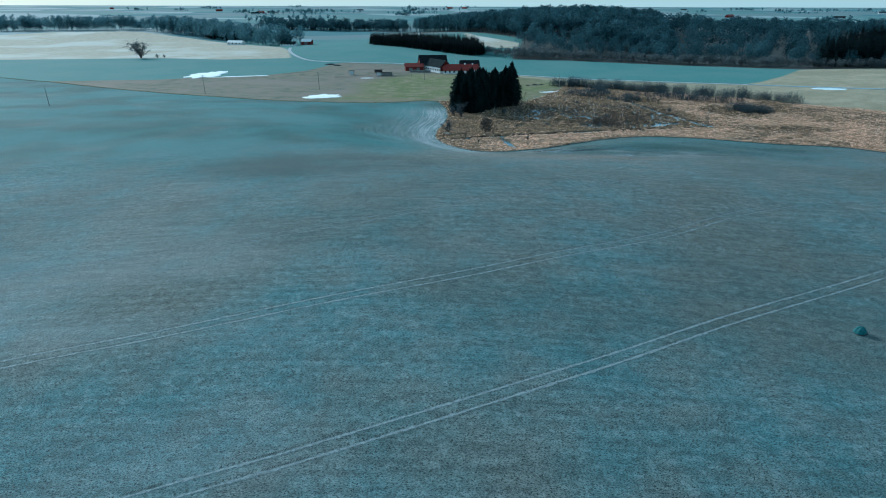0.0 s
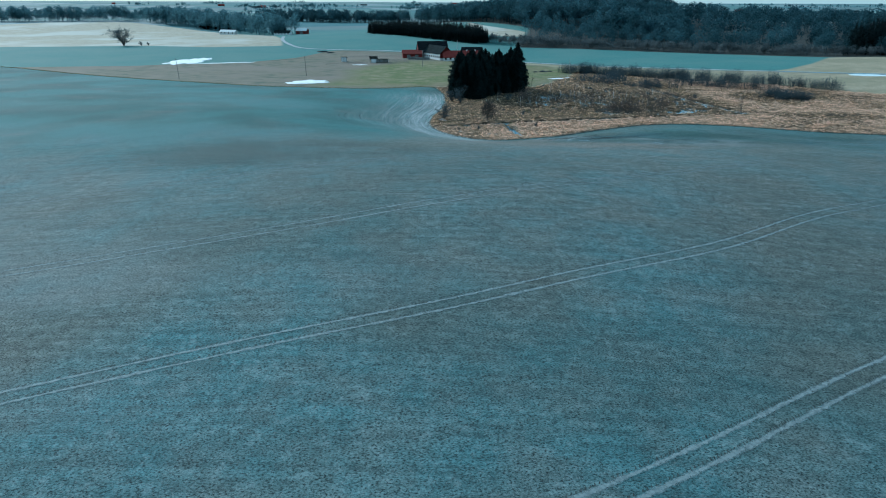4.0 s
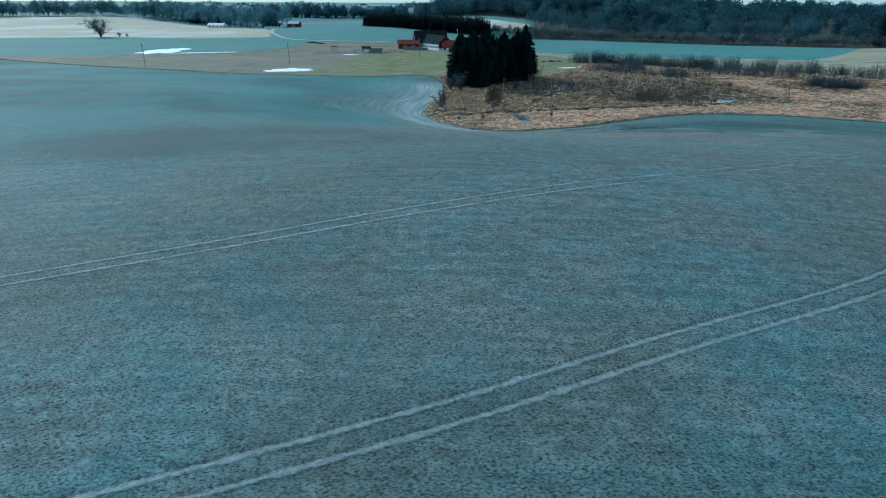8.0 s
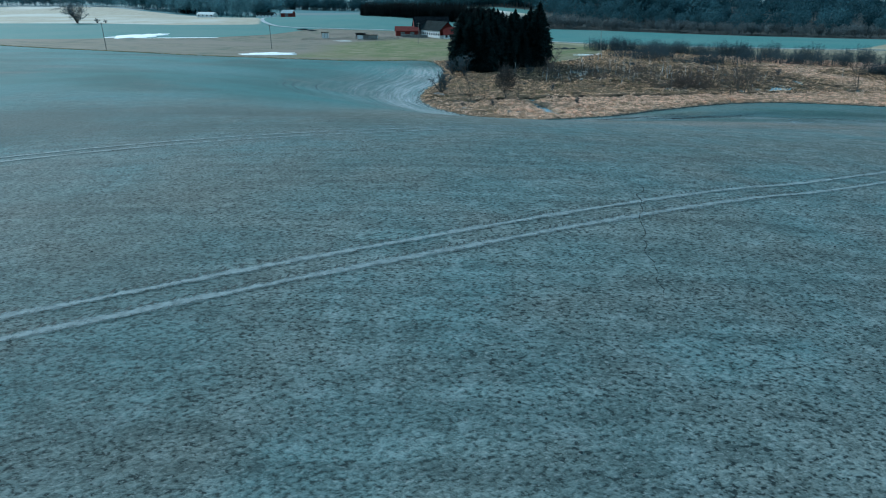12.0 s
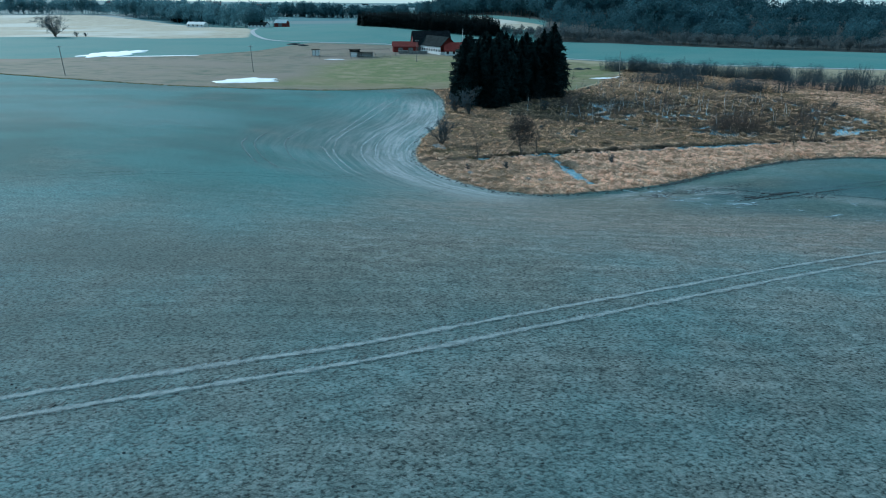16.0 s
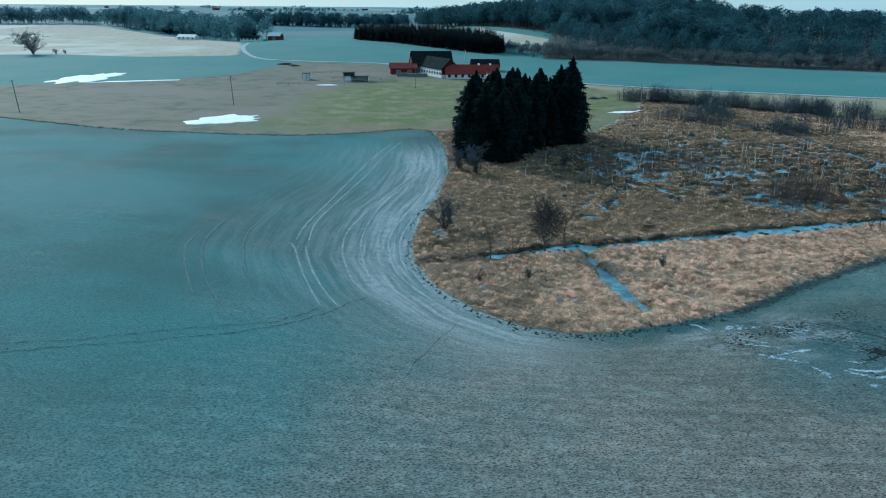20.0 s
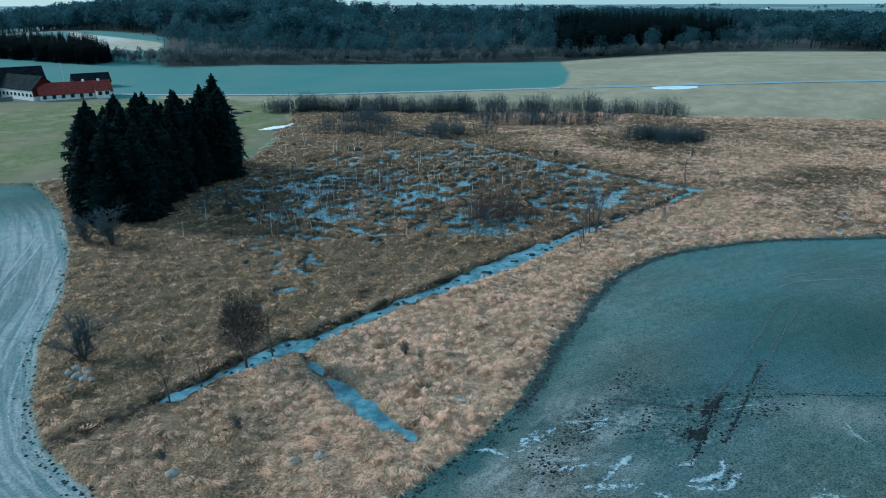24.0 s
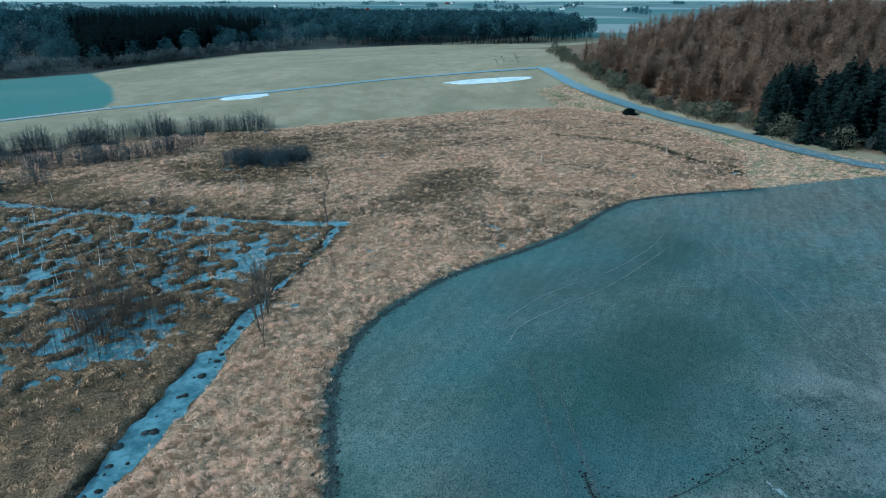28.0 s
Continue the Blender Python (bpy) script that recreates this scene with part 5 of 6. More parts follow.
for x, y, k, s, t in ((66.6, 252.6, 0, 0.95, 10), (68.4, 253.6, 1, 1.2, 50), (70.3, 254.3, 1, 1.3, 180), (71.6, 255.6, 0, 1.2, 260), (69.2, 255.2, 0, 1.05, 330), (63.4, 249.6, 1, 0.7, 220), (74, 259, 0, 1.0, 99)):
    plant("alder_tree", ASH[k], PARTS, x, y, "leafless alder in a clump where the ditch widens", "tree", "trees by the ditch", t, s)
plant("alder_tree", ASH[0], PARTS, 103.0, 266.8, "slim leafless tree where two ditches meet", "tree", "trees by the ditch", 0, 1.5)
plant("bush", BUSH[0], PARTS, 1.6, 249.8, "leafless grey bush over stones at the field edge", "bush", "bushes of the marsh", 10, 1.35)
plant("bush", BUSH[1], PARTS, 7.4, 285.0, "pale grey bush in front of the spruces", "bush", "bushes of the marsh", 60, 1.5)
plant("bush", BUSH[0], PARTS, 4.2, 288.0, "pale grey bush in front of the spruces", "bush", "bushes of the marsh", 160, 1.2)
for x, y, s in ((29.3, 235, 0.42), (12, 230.5, 0.36), (6, 229.5, 0.3), (98, 299, 0.6), (28, 262, 0.4), (25.5, 291, 0.7)):
    plant("bush", BUSH[int(x) % 2], PARTS, x, y, "small leafless bush in dry marsh grass", "bush", "bushes of the marsh", x * 13, s)

# thickets of willow shoots in rows along the far ditch, and round the pools
THICK = [thicket_meshes(140 + k, 5.2, 2.6, 70, (M_TWIG_BLUE, M_TWIG_BLUE)) for k in range(3)]
THICK_BLUE = [thicket_meshes(150 + k, 4.0, 2.8, 70, (M_TWIG_BLUE, M_TWIG_BLUE)) for k in range(2)]
rt = np.random.default_rng(17)
rows = []
for line, gap, wob, sc in (([(62, 396), (76, 391), (92, 382), (104, 372), (123, 358), (146, 347), (168, 328)], 2.1, 1.1, 1.10), ([(66, 398), (92, 386), (116, 366)], 3.0, 1.8, 1.0), ([(112, 343.4), (118, 336), (126, 331), (136, 326)], 2.0, 1.2, 0.85), ([(100, 352), (116, 346), (130, 338)], 3.4, 1.8, 0.7)):
    pts = spline(line, gap)
    for x, y in pts:
        if rt.random() < 0.95:
            rows.append((x + rt.normal(0, wob), y + rt.normal(0, wob), sc * (0.75 + 0.5 * rt.random()), 0))
for cx, cy, n, sp in ((74, 353, 9, 7), (90, 336, 10, 6), (131, 305, 10, 3.5), (135.5, 299, 10, 3.5), (81, 367, 6, 5)):
    for k in range(n):
        rows.append((cx + rt.normal(0, sp), cy + rt.normal(0, sp * 0.5), 0.75 + 0.4 * rt.random(), 1))
for k, (x, y, s, b) in enumerate(rows):
    me = THICK_BLUE[k % 2] if b else THICK[k % 3]
    plant("willow_thicket", me, ("stem_clump", "twig_crown"), float(x), float(y), "dense thicket of bare willow shoots by the far ditch", "bush", "willow thickets", float(rt.random() * 360), float(s))
SHOOT = [thicket_meshes(160 + k, 5.0, 2.8, 20, (M_TWIG, M_TWIG), 9) for k in range(3)]
for k in range(110):
    cx, cy, sx, sy = ((38, 299, 6, 5), (61, 270, 4.5, 3.5), (62, 268, 4, 3), (48, 290, 14, 7), (74, 276, 8, 6))[k % 5]
    x, y = cx + rt.normal(0, sx), cy + rt.normal(0, sy)
    plant("alder_shoots", SHOOT[k % 3], ("stem_clump", "twig_crown"), float(x), float(y), "thin dark alder shoots standing in a pool", "bush", "alder shoots in the pools", float(rt.random() * 360), float(0.42 + 0.28 * rt.random()), tall=1.5)

for k in range(70):
    cx, cy, sx, sy = ((36, 292, 7, 9), (58, 276, 10, 7), (60, 305, 14, 10), (80, 284, 9, 12), (66, 330, 12, 10))[k % 5]
    x, y = float(cx + rt.normal(0, sx)), float(cy + rt.normal(0, sy))
    if math.hypot((x - 19) / 1.6, y - 312) > 15:
        plant("sapling", ASH[k % 2], PARTS, x, y, "slender dark leafless sapling in the bog", "tree", "saplings of the bog", float(rt.random() * 360), float(0.30 + 0.40 * rt.random()))


def dead_birch_mesh(seed, height):
    r = np.random.default_rng(seed)
    s = Soup()
    p, d = np.array([0, 0, -0.3]), np.array([r.normal(0, 0.06), r.normal(0, 0.06), 1.0])
    for k in range(4):
        q = p + d * height / 4
        s.tube(p, q, 0.085 * (1 - 0.2 * k), 0.085 * (0.8 - 0.2 * k) + 0.008, 5)
        for c in range(1 + (k > 0)):
            e = np.array([r.normal(0, 0.5), r.normal(0, 0.5), 0.5]) * height * 0.10
            s.tube(q, q + e, 0.035, 0.012, 3)
        d = d + np.array([r.normal(0, 0.05), r.normal(0, 0.05), 0])
        p = q
    return s.mesh("trunk", [M_BIRCH], True)


DEAD = [dead_birch_mesh(k, 4.2) for k in range(4)]
rb = np.random.default_rng(23)
for k in range(230):
    cx, cy, sx, sy = ((40, 296, 12, 8), (60, 285, 14, 10), (52, 310, 16, 14), (75, 300, 12, 16), (66, 335, 14, 16))[k % 5]
    x, y = float(cx + rb.normal(0, sx)), float(cy + rb.normal(0, sy))
    if signed(np.array([x]), np.array([y]), WET)[0] < 4 or math.hypot((x - 19) / 1.6, y - 312) < 14:
        continue
    ob = new("dead_birch", DEAD[k % 4])
    ob.matrix_world = Matrix.Translation((x, y, zat(x, y))) @ pose(0, 0, 0, rb.normal(0, 7), rb.normal(0, 7), rb.random() * 360) @ Matrix.Scale(0.25 + 0.55 * rb.random() ** 1.5, 4)
    tagged(ob, "dead white birch stem standing in the marsh", "dead tree", "dead birches")
for x, y, lean in ((176, 222, 18), (168, 240, -6), (121, 282, 4), (112, 291, 3), (156, 246, 8)):
    ob = new("dead_birch", DEAD[int(x) % 4])
    ob.matrix_world = Matrix.Translation((x, y, zat(x, y))) @ pose(0, 0, 0, 0, lean, 0) @ Matrix.Scale(0.8, 4)
    tagged(ob, "dead white birch stem in pale marsh grass", "dead tree", "dead birches")


# ---- woods -------------------------------------------------------------------
def crown_template(seed, slivers, conic=0.0, width=0.05, up=False):
    """One far tree, 1 m high: a stem and many thin upward slivers."""
    r = np.random.default_rng(seed)
    s = Soup()
    s.tube((0, 0, -0.05), (0, 0, 0.6), 0.018, 0.008, 3)
    lobes = [np.array([math.cos(q * 2.4) * 0.20 * math.sqrt(r.random()), math.sin(q * 2.4) * 0.20 * math.sqrt(r.random()), 0.42 + 0.42 * q / 8]) for q in range(9)]
    for k in range(slivers):
        if conic:
            t = (0.02 + 0.90 * r.random()) if up else (0.06 + 0.92 * r.random())
            rad = conic * (1 - t) ** (0.42 if up else 0.8) + 0.01
            a = r.random() * 6.283
            u = np.array([math.cos(a), math.sin(a), 0])
            w = np.array([-u[1], u[0], 0]) * width * (1.2 - t)
            b = np.array([0, 0, t])
            s.add([b + w - u * 0.01, b - w - u * 0.01, b + u * rad * (0.5 + 0.6 * r.random()) + np.array([0, 0, ((-0.04 + 0.20 * r.random()) * (1.3 - t) if up else -0.05 * (1 - t))]) + r.normal(0, 0.022 if up else 0.0, 3)], [(0, 1, 2)])
        else:
            if k % 3:
                u = r.normal(0, 1, 3)
                u[2] = abs(u[2]) - 0.35
                u /= np.linalg.norm(u)
                c = lobes[k % len(lobes)] + u * np.array([0.17, 0.17, 0.16]) * (0.75 + 0.35 * r.random())
                t1 = np.cross(u, r.normal(0, 1, 3))
                t1 /= np.linalg.norm(t1)
                t2 = np.cross(u, t1) + u * r.normal(0, 0.5)
                sz = width * (1.2 + 1.6 * r.random())
                s.add([c - t1 * sz, c + t1 * sz * 0.6 + t2 * sz, c + t1 * sz * 0.4 - t2 * sz * 0.8], [(0, 1, 2)])
                continue
            a, b = r.random() * 6.283, r.random()
            rad = 0.42 * math.sqrt(r.random())
            z = 0.25 + 0.62 * r.random() * (1 - 2.6 * rad * rad)
            st = np.array([math.cos(a) * rad * 0.6, math.sin(a) * rad * 0.6, z])
            e = np.array([math.cos(a) * (0.05 + rad * 0.3), math.sin(a) * (0.05 + rad * 0.3), 0.03 + 0.12 * b]) + r.normal(0, 0.03, 3)
            w = np.array([r.normal(), r.normal(), 0.3 * r.normal()])
            w = w / np.linalg.norm(w) * width
            s.add([st - w, st + w, st + e], [(0, 1, 2)])
    return np.concatenate(s.v), np.concatenate(s.f), np.zeros(sum(len(f) for f in s.f), int)


BARE = [crown_template(200 + k, 210, 0, 0.0195) for k in range(5)]
BARE_FINE = [crown_template(210 + k, 300, 0, 0.015) for k in range(4)]
CONE = [crown_template(220 + k, 110, 0.27, 0.085) for k in range(4)]
LARCH = [crown_template(240 + k, 210, 0.44, 0.030, True) for k in range(4)]


def wood(name, templates, poly, count, seed, size, mats, label, tall=1.0, keep=None):
    q = scatter(poly, count, seed, keep)
    r = np.random.default_rng(seed)
    sz = size[0] + (size[1] - size[0]) * r.random(len(q))
    return stamp(name, templates, np.column_stack([q, land(q[:, 0], q[:, 1])]), sz, mats, label, "woodland", seed, sz * tall)


FOREST = [(76, 690), (68, 640), (70, 582), (100, 562), (156, 537), (203, 515), (250, 496), (300, 494), (400, 496), (500, 460), (620, 420), (900, 420), (1100, 900), (700, 1150), (100, 1150), (-45, 1010), (-10, 860), (42, 765)]
DARK_BLOCK = [(262, 499), (300, 499), (322, 516), (410, 516), (515, 585), (480, 650), (411, 690), (330, 600)]
RIDGE_PINES = [(160, 790), (245, 780), (258, 880), (185, 905)]
wood("bare_forest", BARE, FOREST, 2900, 31, (13, 21), [M_WOOD_HAZED], "wide leafless grey forest on a low hill", keep=lambda x, y: (signed(x, y, DARK_BLOCK) < 0) & (signed(x, y, FOREST) > np.where((y > 700) & (x < 400), 0, 60)) & (x < 75 + 0.2 * y))
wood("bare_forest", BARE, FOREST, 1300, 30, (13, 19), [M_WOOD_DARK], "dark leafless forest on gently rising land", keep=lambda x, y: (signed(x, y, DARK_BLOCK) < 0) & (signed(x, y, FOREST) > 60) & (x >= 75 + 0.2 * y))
wood("forest_front", BARE_FINE, FOREST, 1100, 38, (8, 16), [M_WOOD_HAZED], "leafless trees at the front of the forest", keep=lambda x, y: (signed(x, y, DARK_BLOCK) < 0) & (signed(x, y, FOREST) < 62) & (x < 640) & (y < 700))
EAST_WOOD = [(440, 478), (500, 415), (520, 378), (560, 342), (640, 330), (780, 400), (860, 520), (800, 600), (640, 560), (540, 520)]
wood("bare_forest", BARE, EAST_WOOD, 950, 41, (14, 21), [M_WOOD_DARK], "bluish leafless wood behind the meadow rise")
SCRUB_STRIP = [(30, 585), (50, 553), (96, 548), (156, 525), (203, 504), (250, 487), (300, 484), (375, 484), (420, 480), (420, 500), (300, 500), (250, 503), (203, 524), (156, 546), (100, 572), (60, 585)]
wood("forest_fringe", BARE, SCRUB_STRIP, 700, 37, (3, 7.5), [M_SCRUB_BROWN], "brownish leafless scrub along the foot of the forest")
wood("conifer_forest", CONE, DARK_BLOCK, 900, 32, (15, 22), [M_CONIFER_FAR], "dark block of conifers inside the forest")
wood("ridge_conifers", CONE, RIDGE_PINES, 300, 39, (14, 20), [M_CONIFER_FAR], "dark conifers along the top of the wooded hill")
wood("conifer_plantation", CONE, [(-72, 690), (-64, 668), (-18, 612), (2, 590), (26, 568), (34, 580), (30, 640), (-20, 700), (-70, 730)], 1200, 33, (9, 11.5), [M_CONIFER_FAR], "dark strip of planted conifers behind the farm")
wood("field_wood", BARE, [(-165, 690), (-220, 772), (-310, 880), (-418, 982), (-600, 960), (-620, 1010), (-400, 1060), (-280, 930), (-190, 790), (-140, 720)], 620, 34, (5, 21), [M_TWIG_HAZED], "leafless trees along the edge of a pale field")
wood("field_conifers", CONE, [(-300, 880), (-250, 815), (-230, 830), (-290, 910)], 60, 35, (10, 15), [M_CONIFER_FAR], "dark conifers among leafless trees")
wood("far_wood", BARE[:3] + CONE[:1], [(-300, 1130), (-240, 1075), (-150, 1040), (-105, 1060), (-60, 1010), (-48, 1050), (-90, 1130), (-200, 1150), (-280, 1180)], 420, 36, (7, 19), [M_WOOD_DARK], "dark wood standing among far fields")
rw = np.random.default_rng(41)
allq = []
for k in range(90):
    a, d = rw.uniform(-1.0, 2.3), rw.uniform(1300, 4300)
    cx, cy, ln, t = math.sin(a) * d, 100 + math.cos(a) * d, rw.uniform(60, 300), rw.random() * 3.14
    n = int(ln / 5)
    u = rw.normal(0, 0.5, n) * ln * (0.4 + 0.6 * rw.random())
    v = rw.normal(0, 12, n)
    allq.append(np.stack([cx + u * math.cos(t) - v * math.sin(t), cy + u * math.sin(t) * 0.4 + v * math.cos(t)], 1))
q = np.concatenate(allq)
sz = 4 + 13 * rw.random(len(q)) ** 1.3
stamp("far_hedges", [crown_template(260, 26, 0, 0.07)], np.column_stack([q, land(q[:, 0], q[:, 1])]), sz, [M_TWIG_HAZED], "hedges and small woods of the far plain", "woodland", 42)

PINE_CORNER = [(180, 150), (184, 183), (194, 195), (205, 205), (218, 204), (228, 192), (234, 172), (228, 150)]
LARCH_WOOD = [(312, 270), (294, 272), (270, 257), (248, 238), (231, 220), (215, 205), (200, 190), (190, 178), (190, 120), (260, 60), (460, 60), (520, 200), (420, 240)]
wood("larch_plantation", LARCH, LARCH_WOOD, 2300, 51, (7.5, 11.5), [M_LARCH], "russet leafless larch plantation on a hillside", keep=lambda x, y: (signed(x, y, LARCH_WOOD) > 4) & (signed(x, y, PINE_CORNER) < 0))
LARCH_ONE = [np_mesh("crown", LARCH[k][0], LARCH[k][1], [M_LARCH]) for k in range(4)]
rl = np.random.default_rng(52)
for k, (x, y) in enumerate(scatter(LARCH_WOOD, 298, 53, lambda x, y: (signed(x, y, LARCH_WOOD) < 16) & (y > 165) & (x < 292) & (signed(x, y, PINE_CORNER) < 0))):
    s = rl.uniform(6.5, 10.5)
    ob = new("larch_tree", LARCH_ONE[k % 4])
    ob.matrix_world = Matrix.Translation((x, y, zat(x, y))) @ pose(0, 0, 0, 0, 0, rl.random() * 360) @ Matrix.Scale(s, 4)
    tagged(ob, "russet leafless larch at the edge of the plantation", "tree", "larches of the plantation edge")
PINES = [conifer_mesh(70 + k, 13.0, 3.4, (M_SPRUCE, M_SPRUCE_BARK), 50, 13, 0.25, 5, 0.04) for k in range(2)]
rp = np.random.default_rng(73)
for k, (x, y) in enumerate(scatter(PINE_CORNER, 64, 74, lambda x, y: signed(x, y, PINE_CORNER) > 2.5)):
    plant("pine_tree", PINES[k % 2], ("trunk", "crown"), float(x), float(y), "dark conifer beside the larch plantation", "tree", "dark conifers by the track", k * 50.0, float(rp.uniform(0.9, 1.3)))
plant("pine_tree", PINES[0], ("trunk", "crown"), 262, 246, "small dark conifer among larches", "tree", "dark conifers by the track", 20.0, 0.4)
plant("juniper_bush", SPRUCES[0], ("trunk", "crown"), 230.2, 238.6, "low dark spreading juniper beside the track", "bush", "", 40.0, 0.55, tall=0.24)
ROUND = [np_mesh("bush", t[0], t[1], [M_SCRUB]) for t in (crown_template(280 + k, 620, 0, 0.013) for k in range(3))]
rk = np.random.default_rng(81)
for k, (x, y) in enumerate(spline([(188, 186), (204, 203), (222, 219), (239, 236), (262, 255), (290, 274), (330, 292)], 3.6)):
    ob = new("scrub_bush", ROUND[k % 3])
    s = float(rk.uniform(3.0, 6.5) + (4.5 if rk.random() < 0.25 else 0))
    x, y = x + rk.normal(0, 1.4) + 2.2, y + rk.normal(0, 1.4) - 1.7
    ob.matrix_world = Matrix.Translation((x, y, zat(x, y) - 0.24 * s)) @ pose(0, 0, 0, 0, 0, rk.random() * 360) @ Matrix.Diagonal((s * 1.15, s * rk.uniform(0.9, 1.3), s * rk.uniform(0.75, 1.05), 1))
    tagged(ob, "soft grey-green scrub bush along the plantation edge", "bush", "scrub along the plantation")
for k, (x, y, s) in enumerate(((196, 186, 0.9), (200, 190, 0.8), (190, 180, 0.9), (215, 207, 0.9), (221, 213, 0.8), (226, 217, 0.9), (240, 233, 0.8), (236, 228, 1.1), (246, 239, 0.6), (206, 197, 0.8))):
    plant("bush", BUSH[k % 2], PARTS, x, y, "grey-green bush along the track", "bush", "bushes along the track", k * 61.0, s)
plant("willow_tree", WILLOW, PARTS, -240, 562, "broad leafless many-stemmed willow on pale stubble", "tree", "", 0, 1.7, tall=0.62)
for x, y, s in ((-227, 562, 0.9), (-222, 563, 0.7)):
    plant("bush", BUSH[0], PARTS, x, y, "low leafless bush beside the willow", "bush", "bushes by the willow", x, s)
for x, y, s in ((286, 292, 0.7), (279, 298, 0.6), (289, 299, 0.5)):
    plant("bush", ASH[1], PARTS, x, y, "small leafless tree on pale grass near the lane", "bush", "bushes by the lane", x, s)

# dark grassy bank along the north side of the field
bk = np.array(spline(NORTH[1:] + [(-2.5, 331)], 0.35))
bk = bk + np.random.default_rng(71).normal(0, 0.45, bk.shape)
sz = 0.7 + 0.8 * np.random.default_rng(72).random(len(bk))
stamp("field_bank", SEDGE, on_ground(bk), sz, [M_MOSS], "dark grassy bank along the wheat field", "grass", 9, sz, 0.1)

# reed stems and sedge standing in the open water
q = scatter(WET, 12000, 16, lambda x, y: (pool_depth(x, y) > 0.3) & (line_dist(x, y, DITCH) > 2.0) & (line_dist(x, y, DITCH_BRANCH) > 2.0) & (fbm(x, y, 5, 2, 44) > 0.32) & (x < 110))
sz = 0.35 + 0.55 * rs.random(len(q))
stamp("bog_sedge", SEDGE, np.column_stack([q, np.full(len(q), WATER_Z - 0.02)]), sz, [M_SEDGE], "brown sedge growing out of the pools", "sedge", 10, sz * 1.1, 0.1)
REED = []
for k in range(3):
    r = np.random.default_rng(300 + k)
    s = Soup()
    for c in range(4):
        b = np.array([r.normal(0, 0.25), r.normal(0, 0.25), -0.1])
        t = b + np.array([r.normal(0, 0.12), r.normal(0, 0.12), 0.7 + 0.6 * r.random()])
        w = np.array([r.normal(), r.normal(), 0])
        w = w / np.linalg.norm(w) * 0.014
        s.add([b - w, b + w, t], [(0, 1, 2)])
    REED.append((np.concatenate(s.v), np.concatenate(s.f), np.zeros(4, int)))
q = scatter(WET, 6000, 17, lambda x, y: (pool_depth(x, y) > 0.15) & (line_dist(x, y, DITCH) > 2.0) & (line_dist(x, y, DITCH_BRANCH) > 2.5) & (fbm(x, y, 9, 2, 45) > 0.46) & (x < 110))
sz = 0.8 + 1.6 * rs.random(len(q))
stamp("bog_stems", REED, np.column_stack([q, np.full(len(q), WATER_Z - 0.02)]), sz, [M_TWIG], "thin dark dead stems standing in the pools", "reeds", 11)

q = scatter(DRY_EAST, 3200, 18)
sz = 0.5 + 0.8 * rs.random(len(q))
stamp("dry_grass", STRAW, on_ground(q, 0.02), sz, [M_STRAW], "pale dry grass between marsh and track", "grass", 12, sz, 0.1)
dq = np.array(spline(DRAIN, 0.25))
dq = dq + np.random.default_rng(91).normal(0, 0.5, dq.shape)
sz = 0.7 + 0.6 * rs.random(len(dq))
stamp("drain_rushes", SEDGE, on_ground(dq), sz, [M_MOSS], "dark rushes in an overgrown drain", "rushes", 15, sz, 0.1)
q = scatter(DRY_EAST, 2200, 24)
sz = 0.45 + 0.5 * rs.random(len(q))
stamp("dry_grass", MOUND_STRAW, on_ground(q, 0.05), sz, [M_STRAW], "pale tufts of dry grass beside the track", "grass", 16, sz * 0.6, 0.1)

# ---- farm --------------------------------------------------------------------
def gable_bm(w, d, eave, ridge, over=0.0, thick=0.25):
    """Pitched roof of two slabs; ridge along x, centred."""
    bm = bmesh.new()
    for s in (-1, 1):
        slope = (ridge - eave) / (d / 2)
        y1 = s * (d / 2 + over)
        z1 = eave - slope * over
        x0, x1 = -w / 2 - over, w / 2 + over
        pts = [(x0, 0, ridge), (x1, 0, ridge), (x1, y1, z1), (x0, y1, z1)]
        lo = [bm.verts.new(p) for p in pts]
        hi = [bm.verts.new((p[0], p[1], p[2] + thick)) for p in pts]
        for f in ((0, 1, 2, 3), (7, 6, 5, 4), (0, 4, 5, 1), (1, 5, 6, 2), (2, 6, 7, 3), (3, 7, 4, 0)):
            bm.faces.new([(lo + hi)[i] for i in f])
    bmesh.ops.recalc_face_normals(bm, faces=bm.faces[:])
    return bm


def walls_bm(w, d, eave, ridge):
    bm = bmesh.new()
    a = [bm.verts.new(p) for p in ((-w / 2, -d / 2, -0.6), (w / 2, -d / 2, -0.6), (w / 2, d / 2, -0.6), (-w / 2, d / 2, -0.6))]
    b = [bm.verts.new(p) for p in ((-w / 2, -d / 2, eave), (w / 2, -d / 2, eave), (w / 2, d / 2, eave), (-w / 2, d / 2, eave))]
    p, q = bm.verts.new((-w / 2, 0, ridge)), bm.verts.new((w / 2, 0, ridge))
    for f in ((a[0], a[1], b[1], b[0]), (a[2], a[3], b[3], b[2]), (a[1], a[2], b[2], q, b[1]), (a[3], a[0], b[0], p, b[3]), (a[3], a[2], a[1], a[0])):
        bm.faces.new(f)
    return bm


